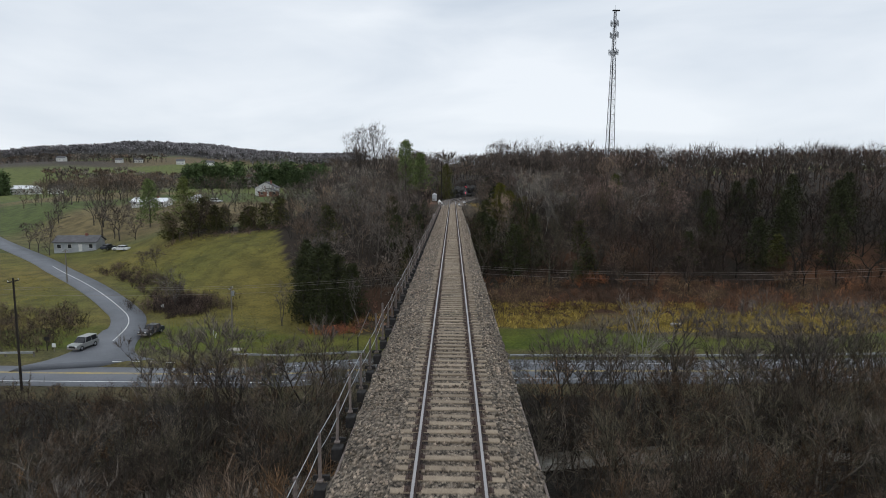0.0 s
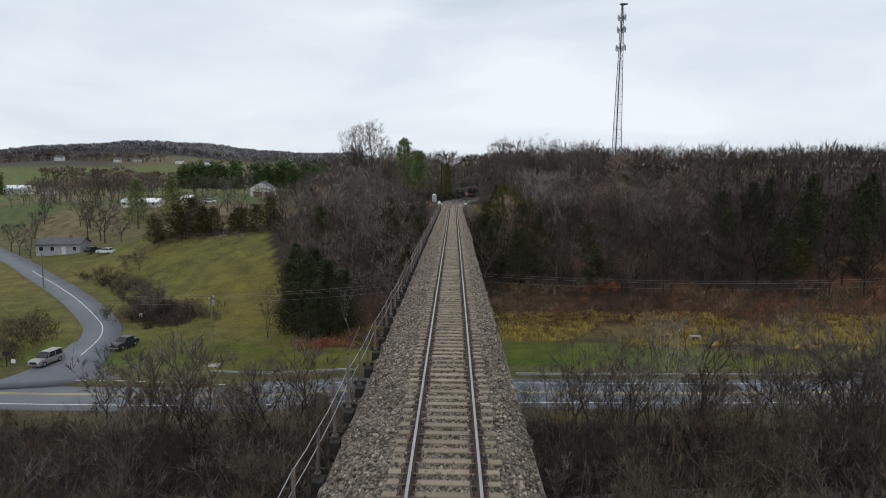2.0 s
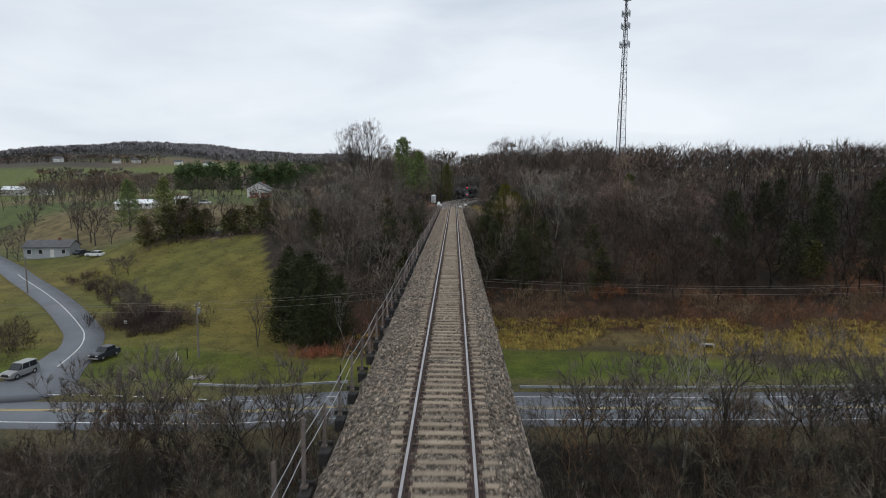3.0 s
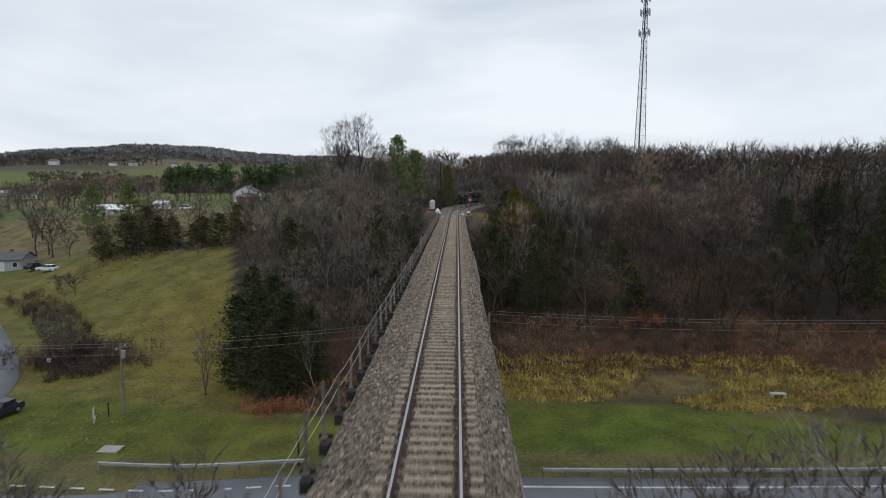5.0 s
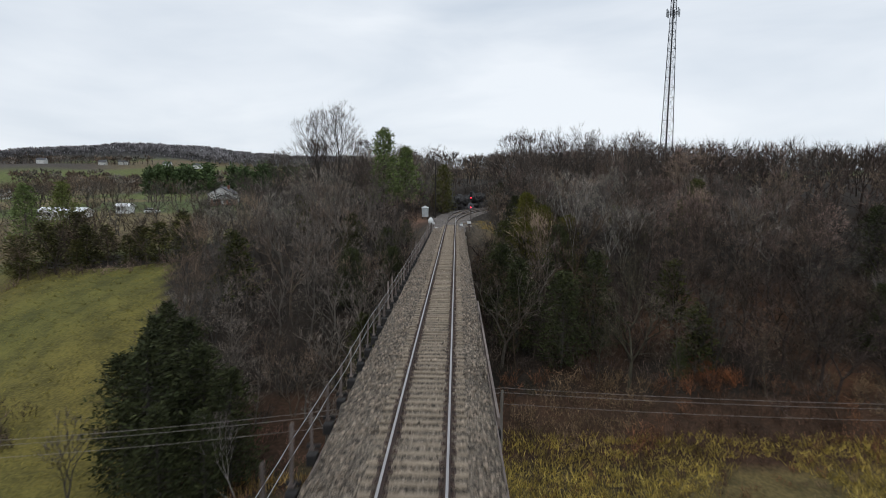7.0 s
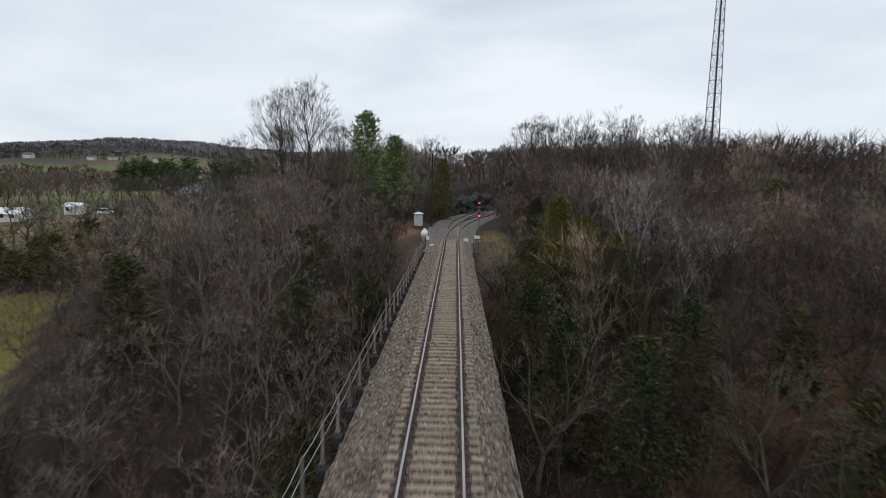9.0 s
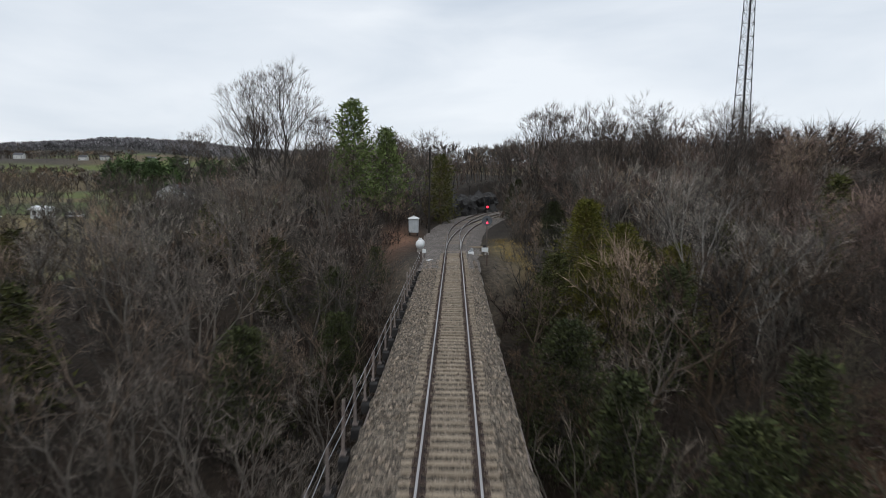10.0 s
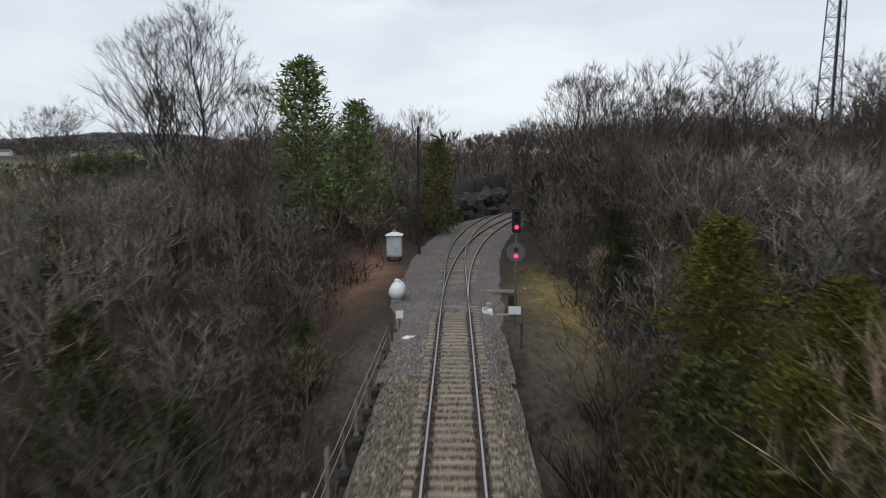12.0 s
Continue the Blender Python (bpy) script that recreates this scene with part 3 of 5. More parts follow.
def bare_tree_arrays(seed, H, levels=5, angle=30.0, bole=0.24, twigs=5, w=0.03, sides=5, forks=1, up=0.12, shoots=1, thick=1.0, leader=0, rise=1.0):
    """Trunk and crown of a leafless tree that forks again and again: wood V, F and twigs V, F."""
    r = np.random.default_rng(seed)
    V, F, tv = [], [], []

    def turned(d, deg, az):
        ref = np.array([0.0, 0.0, 1.0]) if abs(d[2]) < 0.9 else np.array([1.0, 0.0, 0.0])
        u = np.cross(d, ref)
        u /= np.linalg.norm(u)
        v = np.cross(d, u)
        a = math.radians(deg)
        return d * math.cos(a) + (u * math.cos(az) + v * math.sin(az)) * math.sin(a)

    def unit(d):
        return d / (np.linalg.norm(d) + 1e-9)

    def spray(p, d, length, count):
        for _ in range(count):
            e = unit(turned(d, r.uniform(8, 55), r.uniform(0, 6.283)) + np.array([0, 0, up]))
            s = np.cross(e, r.normal(0, 1, 3))
            s *= w * 0.5 / (np.linalg.norm(s) + 1e-9)
            q = p - d * length * r.uniform(0, 0.6)
            tv.append((q - s, q + s, q + e * length * r.uniform(0.5, 1.05)))

    def branch(p, d, L, rad, level):
        mid = p + d * L * 0.5 + r.normal(0, 0.045, 3) * L
        d2 = unit(d + r.normal(0, 0.08, 3) + np.array([0, 0, up * 0.5]))
        end = mid + d2 * L * 0.5
        n = sides if level == 0 else (4 if level == 1 and sides > 4 else 3)
        if level >= levels - 1:
            tube(np.array([p, end]), np.array([rad, rad * 0.6]), 3, V, F)
        else:
            tube(np.array([p, mid, end]), np.array([rad, rad * 0.85, rad * 0.7]), n, V, F)
        if level == levels:
            spray(end, d2, L * 1.05, twigs)
            return
        if level >= levels - 2:
            spray(mid, d2, L * 0.6, max(1, twigs // 3))
        k = 3 if r.random() < (0.55 if level > 0 else 0.8) else 2
        az = r.uniform(0, 6.283)
        for c in range(k):
            wide = angle * r.uniform(0.55, 1.25)
            e = unit(turned(d2, wide, az + c * 6.283 / k + r.normal(0, 0.3)) + np.array([0, 0, up]))
            branch(end, e, L * r.uniform(0.58, 0.94), rad * (0.66 if k == 2 else 0.56), level + 1)
        for c in range(shoots if level > 0 or r.random() < 0.6 else 0):
            e = unit(turned(d2, angle * r.uniform(1.2, 2.0), r.uniform(0, 6.283)) + np.array([0, 0, up]))
            if level + 2 <= levels:
                branch(p + (mid - p) * r.uniform(0.7, 1.0), e, L * r.uniform(0.5, 0.7), rad * 0.4, level + 2)

    R0 = thick * (0.011 * H + 0.02)
    if leader:
        pts = [np.array([0.0, 0.0, -0.4])]
        for k in range(8):
            pts.append(pts[-1] + np.array([r.normal(0, 0.014) * H, r.normal(0, 0.014) * H, H * 0.118]))
        tube(np.array(pts), R0 * np.linspace(1, 0.12, 9), sides, V, F)
        for k in range(leader):
            f = bole + (0.97 - bole) * (k + r.random()) / leader
            i = min(int(f * 8), 7)
            p = pts[i] + (pts[i + 1] - pts[i]) * (f * 8 - i)
            a = k * 2.4 + r.normal(0, 0.4)
            d = unit(np.array([math.cos(a), math.sin(a), rise * r.uniform(0.9, 1.5)]))
            reach = H * 0.19 * (0.35 + math.sin(min(1.0, (1.02 - f) / (1 - bole)) * 2.2)) * r.uniform(0.75, 1.2)
            branch(p, d, reach * 0.62, R0 * 0.42 * (1.1 - 0.75 * f), max(1, levels - 3))
    for k in range(0 if leader else forks):
        a = r.uniform(0, 6.283)
        t = 0.04 if forks == 1 else r.uniform(0.1, 0.28)
        branch(np.array([0, 0, -0.4]), unit(np.array([math.cos(a) * t, math.sin(a) * t, 1.0])), H * bole * r.uniform(0.9, 1.1), R0 / math.sqrt(forks), 0)
    V = np.concatenate(V)
    tv = np.array(tv).reshape(-1, 3)
    f = H / tv[:, 2].max()
    return V * f, np.array(F), tv * f, np.arange(len(tv)).reshape(-1, 3)


def conifer_arrays(seed, H, radius, sprays=900, size=0.42, bare=0.04, tier=0.0, taper=0.75):
    """Trunk and foliage of an evergreen: short crossed sprays on drooping boughs."""
    r = np.random.default_rng(seed)
    V, F, tv = [], [], []
    tube(np.array([[0, 0, -0.4], [r.normal(0, 0.1), r.normal(0, 0.1), H * 0.5], [r.normal(0, 0.15), r.normal(0, 0.15), H]]), np.array([0.016, 0.01, 0.002]) * H, 6, V, F)
    boughs = int(sprays / 9)
    for b in range(boughs):
        k = bare + (1 - bare) * (b + r.random()) / boughs
        if tier:
            k = k if k > 0.84 else bare + (round((k - bare) / tier) * tier) + r.normal(0, 0.012)
        k = min(max(k, 0.02), 0.99)
        a = r.uniform(0, 6.283)
        lump = 1 + 0.22 * math.sin(2 * a + seed + 7 * k) + 0.16 * math.sin(3 * a - 11 * k + 2 * seed)
        reach = radius * lump * (1.02 - k) ** taper * r.uniform(0.6, 1.12) * (0.55 + 0.45 * min(1, k / 0.18))
        d = np.array([math.cos(a), math.sin(a), r.uniform(-0.12, 0.35)])
        base = np.array([0, 0, k * H])
        if reach > 0.8 and b % 3 == 0:
            tube(np.array([base, base + d * reach * 0.85]), np.array([0.03, 0.008]), 3, V, F)
        for s in range(9):
            q = base + d * reach * r.uniform(0.3, 1.05) + r.normal(0, 0.22 * size / 0.42, 3)
            o = d + r.normal(0, 0.7, 3) + np.array([0, 0, 0.35])
            o /= np.linalg.norm(o)
            u = np.cross(o, r.normal(0, 1, 3))
            u /= np.linalg.norm(u) + 1e-9
            L = size * r.uniform(0.7, 1.5)
            tv.append((q - u * L * 0.2, q + u * L * 0.2, q + o * L))
    tv = np.array(tv).reshape(-1, 3)
    return np.concatenate(V), np.array(F), tv, np.arange(len(tv)).reshape(-1, 3)


def bush_arrays(seed, H, width, stems=14, twigs=9, w=0.045):
    """A leafless bush: arching stems that carry thin twigs."""
    r = np.random.default_rng(seed)
    V, F, tv = [], [], []
    for k in range(stems):
        a, lean = r.uniform(0, 6.283), r.uniform(0.1, 0.95)
        out = np.array([math.cos(a), math.sin(a), 0]) * lean * width
        p0 = np.array([r.normal(0, width * 0.2), r.normal(0, width * 0.2), -0.2])
        p1 = p0 + out * 0.3 + np.array([0, 0, H * r.uniform(0.4, 0.65)])
        p2 = p1 + out * 0.35 + np.array([0, 0, H * r.uniform(0.1, 0.45)])
        if k < 3:
            tube(np.array([p0, p1, p2]), np.array([0.03, 0.02, 0.006]), 3, V, F)
        s = np.cross(p1 - p0, r.normal(0, 1, 3))
        s *= w * 0.5 / (np.linalg.norm(s) + 1e-9)
        tv += [(p0 - s, p0 + s, p1), (p1 - s, p1 + s, p2)]
        for _ in range(twigs):
            k2 = r.uniform(0.1, 1)
            q = p0 + (p1 - p0) * k2 if r.random() < 0.5 else p1 + (p2 - p1) * k2
            d = r.normal(0, 0.6, 3) + out / width * 0.5 + np.array([0, 0, 0.7])
            d /= np.linalg.norm(d)
            s = np.cross(d, r.normal(0, 1, 3))
            s *= w * 0.5 / (np.linalg.norm(s) + 1e-9)
            tv.append((q - s, q + s, q + d * H * r.uniform(0.2, 0.45)))
    tv = np.array(tv).reshape(-1, 3)
    return np.concatenate(V), np.array(F), tv, np.arange(len(tv)).reshape(-1, 3)


GREY, BROWN, RED, OCHRE, OLIVE = (0.95, 0.97, 0.93), (1.0, 0.86, 0.70), (1.0, 0.83, 0.76), (1.25, 0.88, 0.52), (0.92, 0.95, 0.66)
# kinds of tree, each grown once
TALL = [bare_tree_arrays(10 + i, 13.0, 4, 31, 0.24, 9, 0.021, thick=1.1, leader=(11 if i % 2 else 0)) for i in range(4)]
BROAD = [bare_tree_arrays(20 + i, 10.0, 4, 36, 0.20, 10, 0.021, forks=1 + i % 2, shoots=1 - i % 2) for i in range(4)]
LEAN = [bare_tree_arrays(30 + i, 9.0, 3, 26, 0.24, 12, 0.022, forks=3) for i in range(3)]
FAR = [bare_tree_arrays(40 + i, 13.0, 3, 38, 0.22, 11, 0.05, sides=3) for i in range(4)]
FAR_LOW = [bare_tree_arrays(45 + i, 13.0, 3, 40, 0.22, 9, 0.05, sides=3, shoots=0) for i in range(4)]
DISTANT = [bare_tree_arrays(50 + i, 12.0, 2, 42, 0.16, 9, 0.26, sides=3) for i in range(3)]
RIDGE = [bare_tree_arrays(55 + i, 12.0, 1, 48, 0.2, 12, 0.9, sides=3) for i in range(3)]
CEDARS = [conifer_arrays(60 + i, 9.0, 2.6, 1300, 0.5, taper=0.55) for i in range(3)]
NEAR_CEDARS = [conifer_arrays(68 + i, 9.0, 3.7, 9500, 0.22, taper=0.5) for i in range(3)]
FINE_CEDARS = [conifer_arrays(65 + i, 9.0, 2.9, 4200, 0.27, taper=0.52) for i in range(3)]
PINES = [conifer_arrays(70 + i, 14.0, 5.0, 3000, 0.5, 0.12, 0.085, 0.6) for i in range(2)]
FAR_PINES = [conifer_arrays(80 + i, 13.0, 4.2, 420, 1.6, taper=0.5) for i in range(2)]
BUSHES = [bush_arrays(90 + i, 2.2, 2.6) for i in range(3)]


def stand(arrays, name, leaf, label, category, group="", hue=(1, 1, 1)):
    """One tree or bush as a thing with its parts, to be copied."""
    V, F, tv, tf = arrays
    ob = tagged(new(name), label, category, group)
    white = np.array([hue])
    a = part("trunk", mesh_of("trunk", V, F, M_BARK, np.repeat(white, len(V), 0), smooth=True), None, ob)
    b = part("crown", mesh_of("crown", tv, tf, leaf, np.repeat(white, len(tv), 0)), None, ob)
    return ob


def placed(ob, x, y, scale, turn, first):
    m = pose(x, y, float(ground(x, y)) - 0.1, 0, 0, turn) @ Matrix.Diagonal((scale, scale, scale, 1))
    if first:
        ob.matrix_world = m
        return ob
    c = copy_thing(ob, m)
    c.matrix_basis = m
    return c


class Grove:
    """Many trees joined in one mesh of twigs and one of wood."""

    def __init__(self):
        self.wood, self.leaf = ([], [], []), {}

    def add(self, arrays, x, y, scale, turn, colour, leaf, tall=1.0, z=None):
        V, F, tv, tf = arrays
        c, s = math.cos(turn), math.sin(turn)
        rot = np.array([[c, s, 0], [-s, c, 0], [0, 0, tall]]) * scale
        at = np.array([x, y, (float(ground(x, y)) if z is None else z) - 0.2])
        for store, vv, ffc in ((self.wood, V, F), (self.leaf.setdefault(leaf.name, ([], [], [], leaf)), tv, tf)):
            store[0].append(vv @ rot + at)
            store[1].append(ffc)
            store[2].append(np.repeat(np.array([colour]), len(vv), 0))

    def finish(self, name, label, category):
        root = tagged(new(name), label, category, kind="stuff")
        for pname, store, mat in [("trunks", self.wood, M_BARK)] + [("crowns", s, s[3]) for s in self.leaf.values()]:
            n, faces = 0, []
            for vv, ffc in zip(store[0], store[1]):
                faces.append(ffc + n)
                n += len(vv)
            part(pname, mesh_of(pname, np.concatenate(store[0]), np.concatenate(faces), mat, np.concatenate(store[2])), None, root)
        return root


def scatter(x0, x1, y0, y1, pitch, seed, keep=lambda x, y: True):
    r = random.Random(seed)
    out = []
    y, row = y0, 0
    while y < y1:
        x = x0 + (pitch / 2 if row % 2 else 0)
        while x < x1:
            px, py = x + r.uniform(-0.48, 0.48) * pitch, y + r.uniform(-0.48, 0.48) * pitch
            if x0 <= px <= x1 and y0 <= py <= y1 and keep(px, py):
                out.append((px, py))
            x += pitch
        y += pitch * 0.88
        row += 1
    return out


def shade(r, kind=0, bright=1.0):
    base = np.array([GREY, BROWN, RED, OCHRE, OLIVE][kind])
    return base * bright * r.choice((0.5, 0.7, 0.9, 1.05, 1.3, 1.9)) * r.uniform(0.85, 1.15)


def clear_of_line(x, y):
    if y > 228:
        return True
    return abs(x + 0.3) > 4.6 if y < 144 else abs(x - float(track_x(y) + siding_x(y)) / 2 - 0.2) > (7.6 if x < track_x(y) else 6.4)


RT = random.Random(77)
# the wooded creek bottom
low_wood = scatter(-62, 62, 20, 66, 3.5, 1, lambda x, y: abs(x + 0.2) > 6.0 and abs(x) < 0.8 * y + 5 and y < float(road_y(x)) - 6.5)
things_left = 240
first_of = {}
near_grove = Grove()
kinds = [("bare_tree", TALL, "leafless grey-brown hardwood tree on the valley floor"), ("bare_tree", BROAD, "spreading leafless tree with a wide twiggy crown"), ("bare_tree", LEAN, "slender leafless tree with several upright stems")]


def plant(x, y, h, which, idx, low=False):
    """A single bare tree as a thing of its own."""
    name, pool, label = kinds[which]
    arrays = pool[idx % len(pool)]
    # low picks darker hues, with shade among close trees put in
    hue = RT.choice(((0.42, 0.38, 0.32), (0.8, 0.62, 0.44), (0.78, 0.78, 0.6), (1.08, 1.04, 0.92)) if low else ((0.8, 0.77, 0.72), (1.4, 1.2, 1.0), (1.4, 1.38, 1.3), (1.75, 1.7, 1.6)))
    key = (which, idx % len(pool), hue)
    size = h / {0: 13.0, 1: 10.0, 2: 9.0}[which]
    fresh = key not in first_of
    if fresh:
        first_of[key] = stand(arrays, name, M_TWIG, label, "tree", "bare trees of the valley", hue)
    placed(first_of[key], x, y, size, RT.uniform(0, 360), fresh)


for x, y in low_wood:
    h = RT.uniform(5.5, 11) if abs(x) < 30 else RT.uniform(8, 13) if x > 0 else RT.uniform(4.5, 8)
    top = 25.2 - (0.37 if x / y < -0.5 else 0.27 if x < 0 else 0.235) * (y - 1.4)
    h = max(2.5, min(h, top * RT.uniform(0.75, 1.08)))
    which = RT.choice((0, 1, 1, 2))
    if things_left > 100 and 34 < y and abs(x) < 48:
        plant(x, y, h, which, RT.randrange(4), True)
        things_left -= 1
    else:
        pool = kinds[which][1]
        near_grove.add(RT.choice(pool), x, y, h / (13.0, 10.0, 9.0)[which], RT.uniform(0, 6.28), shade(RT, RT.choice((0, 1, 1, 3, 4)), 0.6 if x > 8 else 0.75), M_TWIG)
# Creek undergrowth: very dark tint holds the shade under the trees
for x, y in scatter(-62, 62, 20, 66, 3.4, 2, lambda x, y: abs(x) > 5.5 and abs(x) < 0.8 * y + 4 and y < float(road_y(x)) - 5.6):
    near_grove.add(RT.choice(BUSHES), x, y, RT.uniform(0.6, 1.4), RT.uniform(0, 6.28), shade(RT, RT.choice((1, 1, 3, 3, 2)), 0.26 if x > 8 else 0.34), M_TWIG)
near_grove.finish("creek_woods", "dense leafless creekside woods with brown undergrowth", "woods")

# the slopes on both sides of the far bridge end
slope = Grove()


def slope_keep(x, y):
    if not clear_of_line(x, y):
        return False
    if x < 0:
        return x > float(field_edge(y)) + 2
    return y > 113 + 2.5 * math.sin(x * 0.13)


# Right slope: dark brown woods, with shadow between crowns also put into the tints
def hill(points, pool_far):
    global things_left
    for x, y in points:
        d = abs(x)
        kind = RT.choice((0, 0, 1)) if x < 0 else RT.choice((0, 1, 2, 2) if x > 30 else (0, 0, 1, 2))
        h = RT.uniform(7.5, 12.5) if y < 165 else RT.uniform(8, 13)
        if x < 0:
            h = RT.uniform(7.5, 11.5) if x < -22 else RT.uniform(7, 11)
        if y > 205:
            h = RT.uniform(10, 14)
        if x > 45 and y > 170 and RT.random() < 0.25:
            h = RT.uniform(13, 16.5)
        if d < 14 and y > 136:
            h *= 0.62
        if RT.random() < (0.035 if d < 40 else 0.03) and y < 170:
            slope.add(RT.choice(FINE_CEDARS if d < 24 else CEDARS), x, y, RT.uniform(0.7, 1.25), RT.uniform(0, 6.28), np.array([1.15, 1.05, 0.8]) * RT.uniform(0.7, 1.4), M_CEDAR, tall=0.8)
            continue
        if d < 26 and y < 172 and things_left > 0:
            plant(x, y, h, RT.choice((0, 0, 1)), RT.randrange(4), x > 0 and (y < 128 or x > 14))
            things_left -= 1
        elif d < 55 and y < 180:
            w = RT.choice((0, 0, 1, 2))
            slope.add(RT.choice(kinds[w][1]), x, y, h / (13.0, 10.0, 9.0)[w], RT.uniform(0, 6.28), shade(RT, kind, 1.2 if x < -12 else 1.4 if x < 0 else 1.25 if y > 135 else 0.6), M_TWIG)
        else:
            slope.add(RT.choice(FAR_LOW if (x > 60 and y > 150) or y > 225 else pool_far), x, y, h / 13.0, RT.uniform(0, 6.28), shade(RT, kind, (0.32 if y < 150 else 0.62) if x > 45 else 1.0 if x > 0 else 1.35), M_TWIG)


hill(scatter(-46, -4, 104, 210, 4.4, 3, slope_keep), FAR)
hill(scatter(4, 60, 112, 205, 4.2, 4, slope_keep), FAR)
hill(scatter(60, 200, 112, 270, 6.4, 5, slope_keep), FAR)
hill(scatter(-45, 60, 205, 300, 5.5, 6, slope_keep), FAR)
# Understorey between the trees, its shade put into a dark tint
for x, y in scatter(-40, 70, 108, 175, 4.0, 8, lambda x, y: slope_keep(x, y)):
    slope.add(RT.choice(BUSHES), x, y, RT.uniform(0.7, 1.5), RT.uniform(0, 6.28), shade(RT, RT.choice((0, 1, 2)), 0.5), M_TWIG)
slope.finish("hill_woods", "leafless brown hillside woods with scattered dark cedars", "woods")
# ---- trees that stand out singly ----
def lone(arrays, name, x, y, scale, label, leaf=M_TWIG, bark=M_BARK, colour=(1, 1, 1), turn=0.0, category="tree", lean=0.0, sink=0.1):
    V, F, tv, tf = arrays
    ob = tagged(new(name), label, category)
    col = np.array([colour])
    part("trunk", mesh_of("trunk", V, F, bark, np.repeat(col, len(V), 0), smooth=True), None, ob)
    part("crown", mesh_of("crown", tv, tf, leaf, np.repeat(col, len(tv), 0)), None, ob)
    ob.matrix_world = pose(x, y, float(ground(x, y)) - sink, 0, lean, turn) @ Matrix.Diagonal((scale, scale, scale, 1))
    return ob


def vase(seed, H, forks=1, angle=29, rise=1.35):
    """A tall leafless tree with upright limbs and fine twigs."""
    if forks == 1:
        return bare_tree_arrays(seed, H, 5, angle, 0.24, 8, 0.03, thick=1.1, up=0.16, shoots=0, leader=24, rise=rise)
    return bare_tree_arrays(seed, H, 5, angle, 0.22, 9, 0.032, forks=forks, up=0.15, thick=1.15)


def crest(x, y, top):
    return top - float(ground(x, y))


lone(vase(101, crest(-23.2, 175.1, 24.0), rise=1.6), "tall_tree", -23.2, 175.1, 1.0, "very tall leafless tree with a fan of upright limbs", colour=(0.75, 0.72, 0.69), turn=40)
lone(vase(102, crest(-27.8, 176.4, 22.4), rise=1.6), "tall_tree", -27.8, 176.4, 1.0, "tall leafless tree with a rounded twiggy top", colour=(0.75, 0.72, 0.69), turn=10)
lone(vase(103, 16), "tall_tree", -33.0, 170.0, 1.0, "leafless tree with a low rounded crown on the ridge", colour=(0.78, 0.74, 0.7), turn=0)
lone(vase(104, 16, 1), "tall_tree", -18.5, 176.0, 1.0, "slim leafless tree beside the tallest one", colour=(0.78, 0.74, 0.7), turn=70)
lone(vase(105, 19, 1, 30), "tall_tree", 12.5, 187.0, 1.0, "broad leafless tree at the edge of the cutting", colour=(0.78, 0.74, 0.7), turn=20)
lone(vase(106, 19.5, 3, 24), "tall_tree", 20.5, 184.0, 1.0, "dark leafless tree with many upright stems", colour=(0.78, 0.74, 0.7), turn=120)
lone(vase(107, 20, 1, 30), "tall_tree", 27.5, 180.0, 1.0, "dark leafless tree with crooked limbs", colour=(0.78, 0.74, 0.7), turn=200)
lone(vase(108, 19, 1, 34), "tall_tree", 32.5, 170.0, 1.0, "dark crooked leafless tree below the mast", colour=(0.78, 0.74, 0.7), turn=290)
lone(vase(109, 17, 1, 28), "tall_tree", 37.5, 176.0, 1.0, "leafless tree near the radio mast", colour=(0.78, 0.74, 0.7), turn=33)
lone(vase(110, 13, 2, 28), "tall_tree", -36.0, 158.0, 1.0, "leafless tree with thin spreading twigs", colour=(0.78, 0.74, 0.7), turn=15)
for i, (x, y, h) in enumerate([(16.5, 190, 18), (24.0, 190, 17), (9.0, 205, 16), (30.0, 187, 17), (-5.5, 205, 14), (-11.0, 196, 14), (-28.5, 181, 17), (42.0, 182, 16), (15.0, 172, 14), (-16.5, 168, 13)]):
    lone(vase(170 + i, h, 1, 28), "tall_tree", x, y, 1.0, "leafless tree rising over the woods by the cutting", colour=(0.8, 0.75, 0.7), turn=i * 40)
lone(PINES[0], "pine_tree", -13.9, 176.5, 1.16, "green pine with layered boughs above bare woods", M_PINE, colour=(1.3, 1.3, 1.1), turn=20)
lone(PINES[1], "pine_tree", -9.8, 181.0, 0.9, "green pine with a ragged top", M_PINE, colour=(1.3, 1.3, 1.1), turn=80)
lone(FINE_CEDARS[0], "cedar_tree", -2.2, 192.0, 1.25, "yellow-green cedar by the rock cut", M_CEDAR, colour=(1.7, 1.5, 1.0))
lone(PINES[0], "pine_tree", -95.5, 185.3, 1.06, "green pine with open tiers on a lawn", M_PINE, colour=(1.4, 1.4, 1.25), turn=200)
lone(PINES[1], "pine_tree", -79.8, 175.0, 1.02, "yellowish pine with open tiers on a lawn", M_PINE, colour=(1.35, 1.2, 0.9), turn=130)
